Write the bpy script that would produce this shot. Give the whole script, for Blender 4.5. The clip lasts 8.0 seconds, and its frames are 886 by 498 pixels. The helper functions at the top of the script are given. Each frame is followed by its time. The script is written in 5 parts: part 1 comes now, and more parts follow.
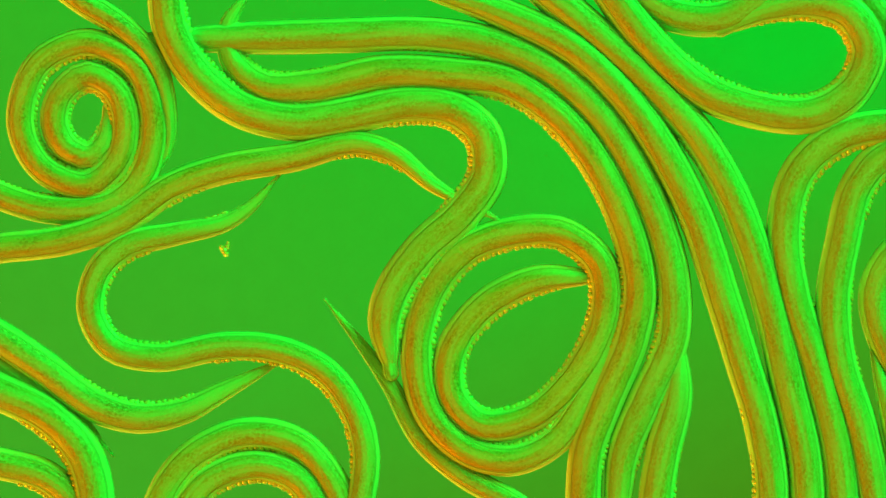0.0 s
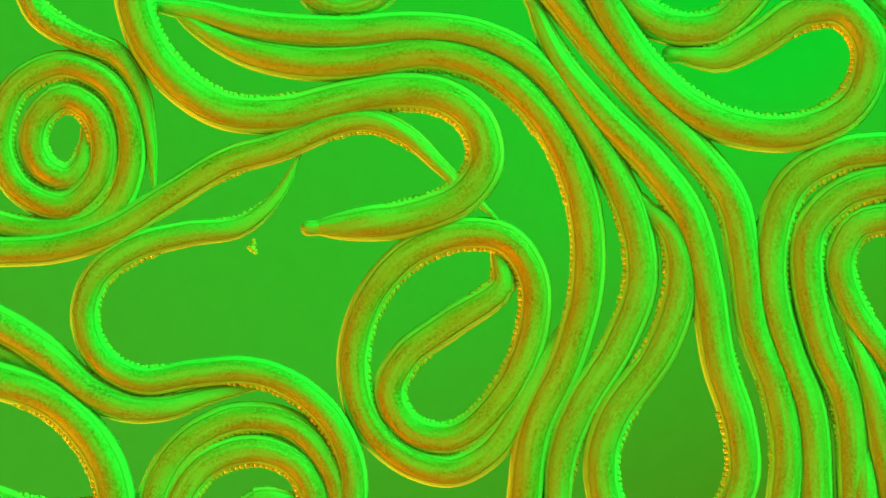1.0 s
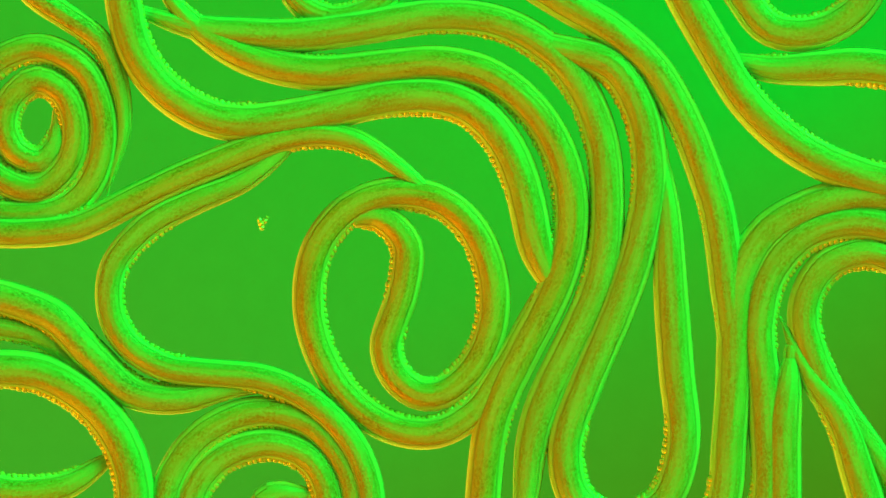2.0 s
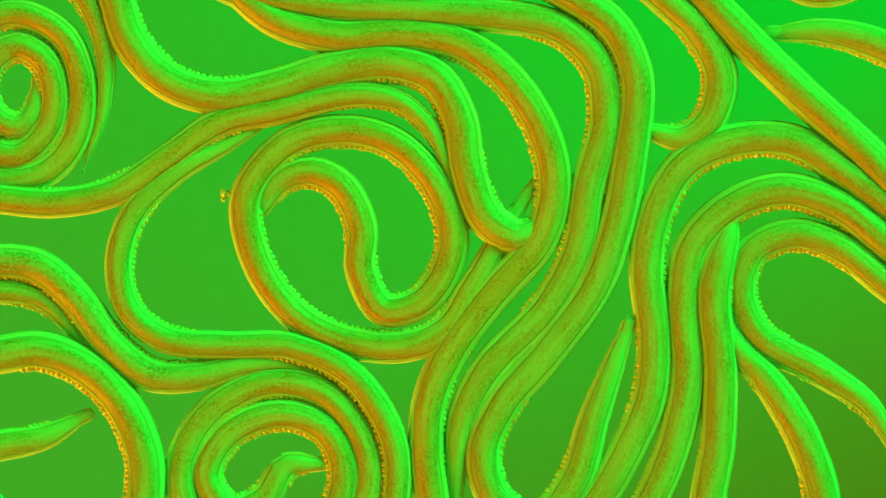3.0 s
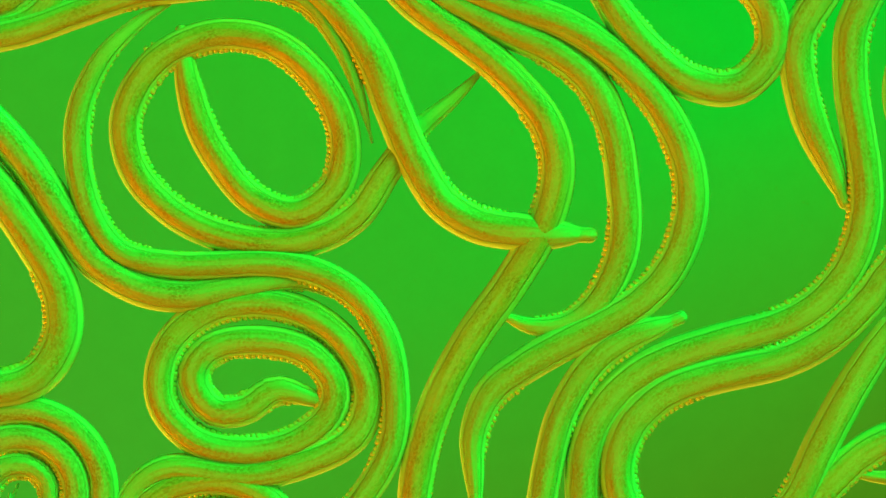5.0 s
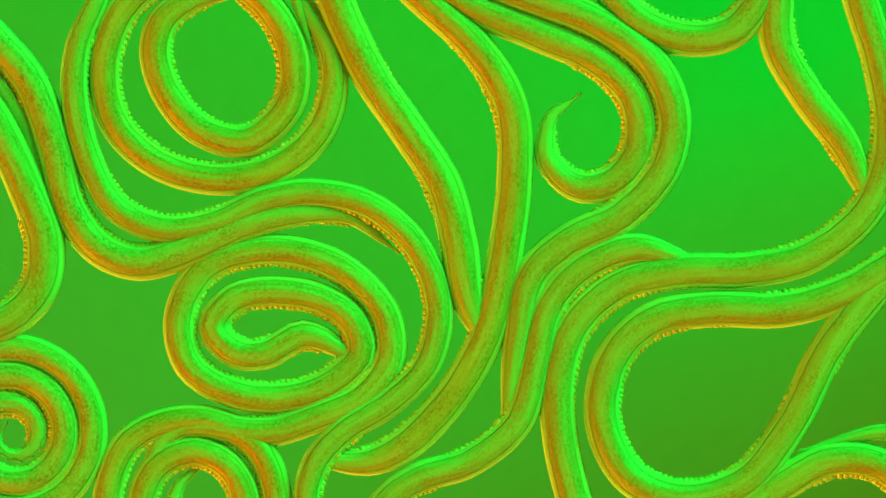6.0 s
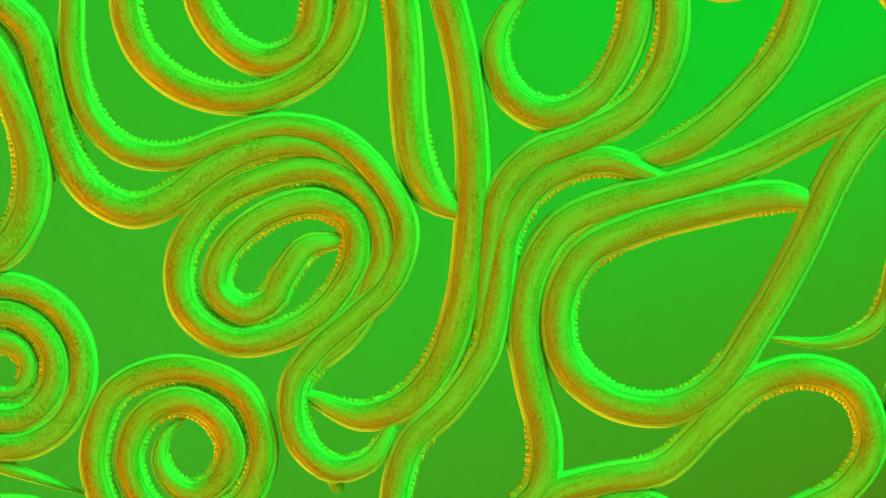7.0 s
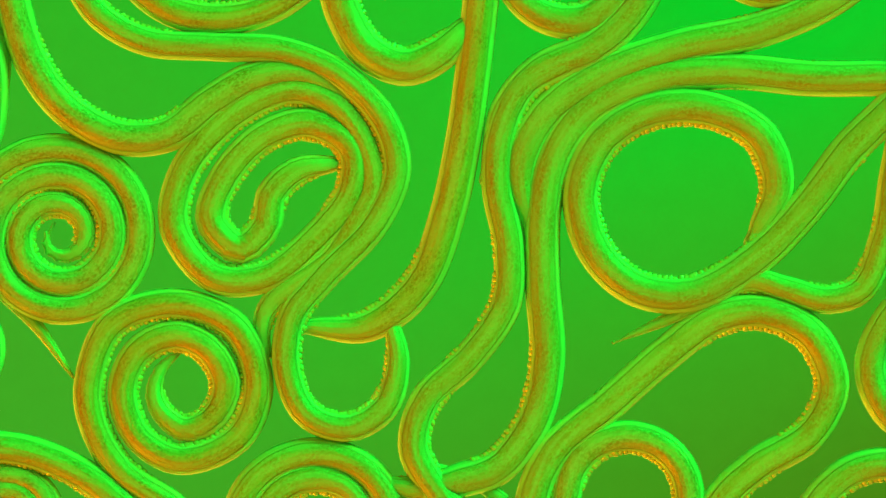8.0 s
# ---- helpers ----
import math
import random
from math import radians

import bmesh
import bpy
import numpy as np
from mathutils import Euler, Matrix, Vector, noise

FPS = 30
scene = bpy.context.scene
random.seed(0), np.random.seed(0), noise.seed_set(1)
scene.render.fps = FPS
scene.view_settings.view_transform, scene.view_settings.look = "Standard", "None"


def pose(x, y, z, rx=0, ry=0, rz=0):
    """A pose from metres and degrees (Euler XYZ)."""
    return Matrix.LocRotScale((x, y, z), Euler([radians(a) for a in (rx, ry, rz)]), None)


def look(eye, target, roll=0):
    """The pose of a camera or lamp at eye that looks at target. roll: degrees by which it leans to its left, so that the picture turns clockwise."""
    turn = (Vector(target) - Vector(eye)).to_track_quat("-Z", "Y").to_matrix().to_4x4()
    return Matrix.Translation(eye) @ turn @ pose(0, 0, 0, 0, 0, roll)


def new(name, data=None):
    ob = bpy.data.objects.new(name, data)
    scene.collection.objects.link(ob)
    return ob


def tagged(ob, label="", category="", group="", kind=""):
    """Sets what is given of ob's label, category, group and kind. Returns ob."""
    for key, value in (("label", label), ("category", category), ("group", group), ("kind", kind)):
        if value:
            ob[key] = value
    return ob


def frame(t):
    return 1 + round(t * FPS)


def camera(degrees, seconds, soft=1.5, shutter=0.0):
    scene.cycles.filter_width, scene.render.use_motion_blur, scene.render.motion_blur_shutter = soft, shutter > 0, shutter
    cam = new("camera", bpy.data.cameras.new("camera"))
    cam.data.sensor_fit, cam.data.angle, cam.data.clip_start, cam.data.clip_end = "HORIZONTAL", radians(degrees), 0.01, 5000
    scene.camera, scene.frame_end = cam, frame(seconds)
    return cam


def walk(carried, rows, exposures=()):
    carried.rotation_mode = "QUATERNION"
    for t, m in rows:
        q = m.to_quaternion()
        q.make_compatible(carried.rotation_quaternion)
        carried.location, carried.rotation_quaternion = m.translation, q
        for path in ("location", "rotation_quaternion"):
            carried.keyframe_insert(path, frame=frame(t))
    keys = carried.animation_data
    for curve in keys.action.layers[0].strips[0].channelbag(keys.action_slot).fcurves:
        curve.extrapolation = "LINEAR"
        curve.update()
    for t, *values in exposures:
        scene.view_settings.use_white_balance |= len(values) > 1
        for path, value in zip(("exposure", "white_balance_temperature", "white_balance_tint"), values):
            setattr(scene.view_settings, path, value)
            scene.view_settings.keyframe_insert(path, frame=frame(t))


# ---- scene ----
# seen through a microscope: the worms are about a tenth of a millimetre thick, and the place is built
# some five hundred times enlarged; U is one step of the worms' plan
U = 0.8e-3
FIELD = 12.0
EYE = 784 * U / math.tan(radians(FIELD / 2))

cam = camera(FIELD, 8.0, soft=1.3)
walk(cam, [(0.0, pose(0, 0, EYE)), (8.0, pose(0, 0, EYE))])


# ---- light ----
# even green fill from all around, added to lift the gaps between worms
world = bpy.data.worlds.new("green_fill")
scene.world = world
world.use_nodes = True
world.node_tree.nodes["Background"].inputs["Color"].default_value = (0.06, 0.48, 0.02, 1)
world.node_tree.nodes["Background"].inputs["Strength"].default_value = 0.32


def lamp(name, toward, colour, strength, angle):
    data = bpy.data.lights.new(name, "SUN")
    data.color, data.energy, data.angle = colour, strength, radians(angle)
    ob = new(name, data)
    ob.matrix_world = look(Vector(toward) * 3.0, (0, 0, 0))
    return ob


# the coloured parts of the filter: green from one side, orange from the other; the amber from straight above is an
# added fill that warms the tops
lamp("green_light", (0.70, 0.71, 0.43), (0.0, 1.0, 0.06), 5.2, 30)
lamp("orange_light", (-0.70, -0.71, 0.32), (1.0, 0.21, 0.0), 4.0, 30)
lamp("amber_light", (0.0, 0.0, 1.0), (1.0, 0.75, 0.05), 0.18, 40)


# ---- materials ----
def nodes_of(name):
    mat = bpy.data.materials.new(name)
    mat.use_nodes = True
    tree = mat.node_tree
    tree.nodes.clear()
    out = tree.nodes.new("ShaderNodeOutputMaterial")
    return mat, tree, out


def add(tree, kind, links=(), **values):
    node = tree.nodes.new(kind)
    for key, value in values.items():
        if key == "op":
            node.operation = value
        elif key == "blend":
            node.data_type, node.blend_type = "RGBA", value
        else:
            node.inputs[key].default_value = value
    for key, socket in links:
        tree.links.new(socket, node.inputs[key])
    return node


def calc(tree, op, a, b=0.0, c=None):
    node = tree.nodes.new("ShaderNodeMath")
    node.operation = op
    for i, v in enumerate((a, b, c)):
        if v is None:
            continue
        if isinstance(v, (int, float)):
            node.inputs[i].default_value = v
        else:
            tree.links.new(v, node.inputs[i])
    return node.outputs[0]


def ramp(tree, socket, stops):
    node = tree.nodes.new("ShaderNodeValToRGB")
    tree.links.new(socket, node.inputs["Fac"])
    el = node.color_ramp.elements
    while len(el) < len(stops):
        el.new(0.5)
    for e, (p, c) in zip(el, stops):
        e.position, e.color = p, (*c, 1)
    return node.outputs["Color"]


def mixed(tree, fac, a, b, blend="MIX"):
    node = tree.nodes.new("ShaderNodeMix")
    node.data_type, node.blend_type = "RGBA", blend
    for i, v in ((0, fac), (6, a), (7, b)):
        if isinstance(v, (int, float)):
            node.inputs[i].default_value = v
        elif isinstance(v, tuple):
            node.inputs[i].default_value = (*v, 1)
        else:
            tree.links.new(v, node.inputs[i])
    return node.outputs[2]


def body_material(name, wall, pale, gut, lined, start):
    """Translucent cuticle over a granular gut, finely ridged along the body."""
    mat, tree, out = nodes_of(name)
    place = add(tree, "ShaderNodeTexCoord").outputs["Object"]
    scaled = add(tree, "ShaderNodeVectorMath", [(0, place)], op="SCALE")
    scaled.inputs["Scale"].default_value = 1 / U
    split = add(tree, "ShaderNodeSeparateXYZ", [("Vector", scaled.outputs[0])])
    along = add(tree, "ShaderNodeAttribute")
    along.attribute_name = "along"
    along = along.outputs["Fac"]
    grained = add(tree, "ShaderNodeCombineXYZ", [("X", calc(tree, "MULTIPLY", along, 0.7)), ("Y", split.outputs["Y"]), ("Z", split.outputs["Z"])]).outputs[0]
    grain = add(tree, "ShaderNodeTexNoise", [("Vector", grained)], Scale=0.24, Detail=2.0, Roughness=0.6).outputs["Fac"]
    cloud = add(tree, "ShaderNodeTexNoise", [("Vector", grained)], Scale=0.035, Detail=2.0).outputs["Fac"]
    around = calc(tree, "ARCTAN2", split.outputs["Y"], split.outputs["Z"])
    streaked = add(tree, "ShaderNodeCombineXYZ", [("X", calc(tree, "MULTIPLY", along, 0.006)), ("Y", calc(tree, "MULTIPLY", around, 2.3))], Z=start).outputs[0]
    strand = add(tree, "ShaderNodeTexNoise", [("Vector", streaked)], Scale=1.0, Detail=1.2, Roughness=0.5).outputs["Fac"]
    wander = calc(tree, "MULTIPLY_ADD", cloud, 0.16, -0.08)
    middle = ramp(tree, calc(tree, "ADD", calc(tree, "ABSOLUTE", around), wander), [(0.0, (1, 1, 1)), (0.66, (1, 1, 1)), (0.80, (0, 0, 0)), (1.0, (0, 0, 0))])
    speck = ramp(tree, grain, [(0.34, tuple(0.85 * g for g in gut)), (0.50, tuple(0.5 * p + 0.5 * g for p, g in zip(pale, gut))), (0.66, tuple(1.1 * p for p in pale))])
    lines = ramp(tree, strand, [(0.40, (1, 1, 1)), (0.56, (0, 0, 0))])
    inner = mixed(tree, ramp(tree, cloud, [(0.36, (0.2, 0.2, 0.2)), (0.62, (1, 1, 1))]), pale, speck)
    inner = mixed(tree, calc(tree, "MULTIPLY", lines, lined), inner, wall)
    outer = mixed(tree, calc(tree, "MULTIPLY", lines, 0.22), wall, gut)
    # towards the tips the gut ends and the body clears
    clear = add(tree, "ShaderNodeAttribute")
    clear.attribute_name = "clear"
    colour = mixed(tree, middle, outer, mixed(tree, clear.outputs["Fac"], inner, (0.26, 0.72, 0.36)))
    seam = ramp(tree, calc(tree, "ADD", calc(tree, "ABSOLUTE", around), wander), [(0.66, (0, 0, 0)), (0.72, (1, 1, 1)), (0.76, (1, 1, 1)), (0.84, (0, 0, 0))])
    colour = mixed(tree, calc(tree, "MULTIPLY", seam, 0.24), colour, (0.14, 0.12, 0.03))
    some = middle
    height = calc(tree, "ADD", calc(tree, "MULTIPLY", calc(tree, "MULTIPLY", grain, some), 1.0), calc(tree, "SUBTRACT", calc(tree, "MULTIPLY", strand, 2.0), calc(tree, "MULTIPLY", seam, 1.4)))
    bump = add(tree, "ShaderNodeBump", [("Height", height)], Strength=0.75, Distance=2.2 * U)
    skin = add(tree, "ShaderNodeBsdfPrincipled", [("Base Color", colour), ("Normal", bump.outputs["Normal"])], Roughness=0.3, IOR=1.4)
    shine = add(tree, "ShaderNodeBsdfGlossy", Roughness=0.14)
    edge = calc(tree, "POWER", add(tree, "ShaderNodeLayerWeight", Blend=0.5).outputs["Facing"], 3.4)
    skin = add(tree, "ShaderNodeMixShader", [(0, edge), (1, skin.outputs[0]), (2, shine.outputs[0])])
    tree.links.new(skin.outputs[0], out.inputs["Surface"])
    return mat


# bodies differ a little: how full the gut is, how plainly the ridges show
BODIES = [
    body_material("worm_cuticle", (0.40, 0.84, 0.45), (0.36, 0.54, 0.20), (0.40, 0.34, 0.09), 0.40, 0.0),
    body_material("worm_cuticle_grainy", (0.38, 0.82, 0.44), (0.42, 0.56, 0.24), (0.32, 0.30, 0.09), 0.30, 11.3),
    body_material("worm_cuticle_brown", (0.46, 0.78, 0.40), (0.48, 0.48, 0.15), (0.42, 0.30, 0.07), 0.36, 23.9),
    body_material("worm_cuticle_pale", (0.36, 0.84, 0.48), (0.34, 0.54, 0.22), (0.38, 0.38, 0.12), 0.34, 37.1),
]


def rimmed(tree, skin, power):
    """Over a skin, a gloss that grows towards the outline."""
    shine = add(tree, "ShaderNodeBsdfGlossy", Roughness=0.14)
    edge = calc(tree, "POWER", add(tree, "ShaderNodeLayerWeight", Blend=0.5).outputs["Facing"], power)
    return add(tree, "ShaderNodeMixShader", [(0, edge), (1, skin.outputs[0]), (2, shine.outputs[0])])


def fold_material():
    """Clear, wrinkled cuticle: part of the field's light passes through it."""
    mat, tree, out = nodes_of("cuticle_fold")
    skin = add(tree, "ShaderNodeBsdfPrincipled", Roughness=0.25, IOR=1.42)
    skin.inputs["Base Color"].default_value = (0.80, 1.0, 0.40, 1)
    clear = add(tree, "ShaderNodeBsdfTransparent")
    clear.inputs["Color"].default_value = (1.0, 1.0, 0.8, 1)
    thin = add(tree, "ShaderNodeMixShader", [(1, skin.outputs[0]), (2, clear.outputs[0])])
    thin.inputs[0].default_value = 0.36
    tree.links.new(rimmed(tree, thin, 1.3).outputs[0], out.inputs["Surface"])
    return mat


FOLD = fold_material()


def glass_material():
    mat, tree, out = nodes_of("slide_glass")
    clear = add(tree, "ShaderNodeBsdfTransparent")
    shine = add(tree, "ShaderNodeBsdfGlossy", Roughness=0.02)
    edge = add(tree, "ShaderNodeFresnel", IOR=1.1)
    both = add(tree, "ShaderNodeMixShader", [(0, edge.outputs[0]), (1, clear.outputs[0]), (2, shine.outputs[0])])
    tree.links.new(both.outputs[0], out.inputs["Surface"])
    return mat


def field_material():
    """The lit field under the slide: green in the middle; outside the view, yellow and dark added for the worms' rims
    to reflect.
    """
    mat, tree, out = nodes_of("lit_field")
    place = add(tree, "ShaderNodeTexCoord").outputs["Object"]
    split = add(tree, "ShaderNodeSeparateXYZ", [("Vector", place)])
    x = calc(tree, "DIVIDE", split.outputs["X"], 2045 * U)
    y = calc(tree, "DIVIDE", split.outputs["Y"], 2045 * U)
    # the field's uneven light is put into its colour: brighter towards the upper right, olive towards the lower right
    # and the upper left
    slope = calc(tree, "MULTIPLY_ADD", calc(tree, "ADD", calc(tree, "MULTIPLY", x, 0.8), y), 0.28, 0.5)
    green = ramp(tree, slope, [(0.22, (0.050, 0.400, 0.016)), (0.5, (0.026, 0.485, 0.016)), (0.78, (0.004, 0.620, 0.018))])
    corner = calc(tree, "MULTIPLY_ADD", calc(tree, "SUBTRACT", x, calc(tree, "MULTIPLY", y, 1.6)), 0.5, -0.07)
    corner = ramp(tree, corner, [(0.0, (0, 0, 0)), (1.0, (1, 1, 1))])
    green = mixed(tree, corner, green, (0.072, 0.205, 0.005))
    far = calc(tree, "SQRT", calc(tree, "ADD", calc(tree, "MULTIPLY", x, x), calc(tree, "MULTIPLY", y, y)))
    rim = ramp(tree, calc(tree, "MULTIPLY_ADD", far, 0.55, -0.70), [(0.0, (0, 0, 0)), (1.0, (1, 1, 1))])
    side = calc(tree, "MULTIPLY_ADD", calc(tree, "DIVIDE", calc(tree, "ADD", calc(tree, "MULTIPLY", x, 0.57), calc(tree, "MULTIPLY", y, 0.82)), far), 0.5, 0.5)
    # unseen ring, added so outlines turn yellow at lower left and dark at upper right
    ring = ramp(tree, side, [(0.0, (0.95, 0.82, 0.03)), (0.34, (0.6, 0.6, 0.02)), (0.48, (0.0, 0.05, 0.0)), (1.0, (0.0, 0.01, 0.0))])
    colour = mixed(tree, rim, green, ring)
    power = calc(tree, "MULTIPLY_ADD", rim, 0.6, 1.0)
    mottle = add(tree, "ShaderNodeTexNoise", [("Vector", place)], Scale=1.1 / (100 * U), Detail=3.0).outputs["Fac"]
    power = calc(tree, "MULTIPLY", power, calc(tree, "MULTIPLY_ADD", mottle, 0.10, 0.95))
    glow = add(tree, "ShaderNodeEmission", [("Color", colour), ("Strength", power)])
    tree.links.new(glow.outputs[0], out.inputs["Surface"])
    return mat


# ---- setting ----
def mesh_of(name, verts, faces, material, smooth=True):
    data = bpy.data.meshes.new(name)
    data.from_pydata(verts, [], faces)
    data.materials.append(material)
    for p in data.polygons:
        p.use_smooth = smooth
    data.update()
    return data


def slab(name, half_x, half_y, bottom, top, material, bevel):
    bm = bmesh.new()
    bmesh.ops.create_cube(bm, size=1.0)
    for v in bm.verts:
        v.co = Vector((v.co.x * 2 * half_x, v.co.y * 2 * half_y, bottom + (v.co.z + 0.5) * (top - bottom)))
    bmesh.ops.bevel(bm, geom=bm.edges[:], offset=bevel, segments=2, affect="EDGES")
    data = bpy.data.meshes.new(name)
    bm.to_mesh(data)
    bm.free()
    data.materials.append(material)
    return new(name, data)


slide = slab("ground", 5200 * U, 3600 * U, -500 * U, 0.0, glass_material(), 30 * U)
slide.visible_shadow = False
tagged(slide, "clear glass microscope slide under the worms", "slide", kind="structure")

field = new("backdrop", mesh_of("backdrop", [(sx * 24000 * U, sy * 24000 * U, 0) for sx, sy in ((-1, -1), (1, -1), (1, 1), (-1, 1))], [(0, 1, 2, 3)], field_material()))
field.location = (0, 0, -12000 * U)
tagged(field, "glowing green light field below the glass slide", "light field", kind="structure")


# ---- worms ----
STEP = 16.0     # body segments lie this far apart along the body
FOLDS = 11.5    # and the folds of the cuticle this far
AROUND = 28
meshes = {}


def girth(s, length, width, head, tail):
    """The body's radius at a distance s from the head; a long taper ends in a thread, a short one bluntly."""
    end_a, end_b = (0.10 if head > 300 else 0.42), (0.10 if tail > 300 else 0.42)
    r = width / 2
    if s < head:
        u = max(s, 0.0) / head
        r *= end_a + (1 - end_a) * math.sin(u * math.pi / 2) ** 0.75
    if length - s < tail:
        u = max(length - s, 0.0) / tail
        r *= end_b + (1 - end_b) * math.sin(u * math.pi / 2) ** 0.75
    return r


def segment_mesh(radii, full, first, last, name, skin, at):
    along = (-1.25, -0.85, -0.4, 0.0, 0.4, 0.85, 1.25)
    swell = (0.93, 0.985, 0.997, 1.0, 0.997, 0.985, 0.93)
    verts, faces = [], []
    for i, (u, k) in enumerate(zip(along, swell)):
        if first and u < 0:
            k = 1.0
        if last and u > 0:
            k = 1.0
        f = (u + 1.25) / 2.5 * 2
        r = radii[0] + (radii[1] - radii[0]) * f if f < 1 else radii[1] + (radii[2] - radii[1]) * (f - 1)
        for j in range(AROUND):
            a = 2 * math.pi * j / AROUND
            verts.append((u * STEP * U, math.cos(a) * r * k * U, math.sin(a) * r * k * U))
    n = len(along)
    for i in range(n - 1):
        for j in range(AROUND):
            k = (j + 1) % AROUND
            faces.append((i * AROUND + j, i * AROUND + k, (i + 1) * AROUND + k, (i + 1) * AROUND + j))
    for end, sign, r in ((first, -1, radii[0]), (last, 1, radii[2])):
        if not end:
            continue
        base = 0 if sign < 0 else (n - 1) * AROUND
        for out, k in ((0.45, 0.89), (0.8, 0.60), (0.97, 0.25)):
            here = len(verts)
            for j in range(AROUND):
                a = 2 * math.pi * j / AROUND
                verts.append((sign * (1.25 * STEP + r * out) * U, math.cos(a) * r * k * U, math.sin(a) * r * k * U))
            for j in range(AROUND):
                q = (base + j, base + (j + 1) % AROUND, here + (j + 1) % AROUND, here + j)
                faces.append(q if sign > 0 else tuple(reversed(q)))
            base = here
        cap = tuple(base + j for j in range(AROUND))
        faces.append(cap if sign > 0 else tuple(reversed(cap)))
    data = mesh_of(name, verts, [tuple(reversed(f)) for f in faces], skin)
    slim = data.attributes.new("clear", "FLOAT", "POINT")
    slim.data.foreach_set("value", [min(1.0, max(0.0, (0.92 - math.hypot(v[1], v[2]) / (full * U)) / 0.3)) if not 0 < i // AROUND < n or radii[0] != radii[2] else 0.0 for i, v in enumerate(verts)])
    run = data.attributes.new("along", "FLOAT", "POINT")
    run.data.foreach_set("value", [at + v[0] / U for v in verts])
    return data


def fold_mesh(r, size):
    """A fold of the cuticle: a band round the body that swells into a lobe on either flank."""
    r = round(r * 2) / 2
    key = ("cuticle_fold", r, size)
    if key not in meshes:
        na, nb = 32, 8
        verts, faces = [], []
        for i in range(na):
            a = 2 * math.pi * i / na
            lobe = max(0.0, 1 - (abs(math.sin(a) - 0.36) / (0.36 * size)) ** 2) ** 0.5
            tube, wide, lean = 1.2 + 2.8 * lobe, 1.3 + 5.5 * size * lobe, 0.34 * lobe
            big = r - 6.4 - 5.0 * (1 - lobe)
            for j in range(nb):
                b = 2 * math.pi * j / nb
                run, out = wide * math.sin(b), tube * math.cos(b)
                d = big + run * math.sin(lean) + out * math.cos(lean)
                verts.append(((run * math.cos(lean) - out * math.sin(lean)) * U, math.cos(a) * d * U, math.sin(a) * d * U))
                faces.append((i * nb + j, i * nb + (j + 1) % nb, (i + 1) % na * nb + (j + 1) % nb, (i + 1) % na * nb + j))
        meshes[key] = mesh_of("cuticle_fold", verts, faces, FOLD)
    return meshes[key]


class Worm:
    """A roundworm: an empty that carries its segments and folds, and the bends that it takes with time."""

    def __init__(self, label, length, width, head=110.0, tail=330.0, level=0.0, folds=True, body=None):
        width -= 1.0
        self.length, self.width, self.bends, self.level = length, width, {}, level
        self.root = tagged(new("nematode"), label, "worm", group="worms on the slide")
        self.segments, self.folds = [], []
        chance = random.Random(int(length * 7 + width * 131 + head * 3 + tail))
        start = chance.uniform(0, 40000)
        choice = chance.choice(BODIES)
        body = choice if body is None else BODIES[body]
        count = max(2, round(length / STEP))
        for i in range(count + 1):
            s = length * i / count
            radii = [girth(s + d * 1.25 * STEP, length, width, head, tail) for d in (-1, 0, 1)]
            name = "head" if i == 0 else "tail" if i == count else "body_segment"
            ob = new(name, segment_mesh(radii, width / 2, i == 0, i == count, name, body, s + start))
            ob.parent = self.root
            self.segments.append((s, ob))
        count = round(length / FOLDS)
        for i in range(count if folds else 0):
            s = length * (i + 0.5) / count + chance.uniform(-1.6, 1.6)
            r = girth(s, length, width, head, tail)
            if r > 15:
                ob = new("cuticle_fold", fold_mesh(r, chance.choice((0.78, 0.9, 1.0, 1.12))))
                ob.parent = self.root
                self.folds.append((s, r, chance.uniform(0.8, 1.1), ob))


def smooth(points, per=14):
    """A curve through the points (centripetal), dense."""
    p = [np.array(q, float) for q in points]
    p = [2 * p[0] - p[1]] + p + [2 * p[-1] - p[-2]]
    out = []
    for i in range(1, len(p) - 2):
        a, b, c, d = p[i - 1:i + 3]
        t0 = 0.0
        t1 = t0 + np.linalg.norm(b - a) ** 0.5 + 1e-6
        t2 = t1 + np.linalg.norm(c - b) ** 0.5 + 1e-6
        t3 = t2 + np.linalg.norm(d - c) ** 0.5 + 1e-6
        for k in range(per):
            t = t1 + (t2 - t1) * k / per
            a1 = (t1 - t) / (t1 - t0) * a + (t - t0) / (t1 - t0) * b
            a2 = (t2 - t) / (t2 - t1) * b + (t - t1) / (t2 - t1) * c
            a3 = (t3 - t) / (t3 - t2) * c + (t - t2) / (t3 - t2) * d
            b1 = (t2 - t) / (t2 - t0) * a1 + (t - t0) / (t2 - t0) * a2
            b2 = (t3 - t) / (t3 - t1) * a2 + (t - t1) / (t3 - t1) * a3
            out.append((t2 - t) / (t2 - t1) * b1 + (t - t1) / (t2 - t1) * b2)
    out.append(p[-2])
    return np.array(out)


SAMPLE = 8.0


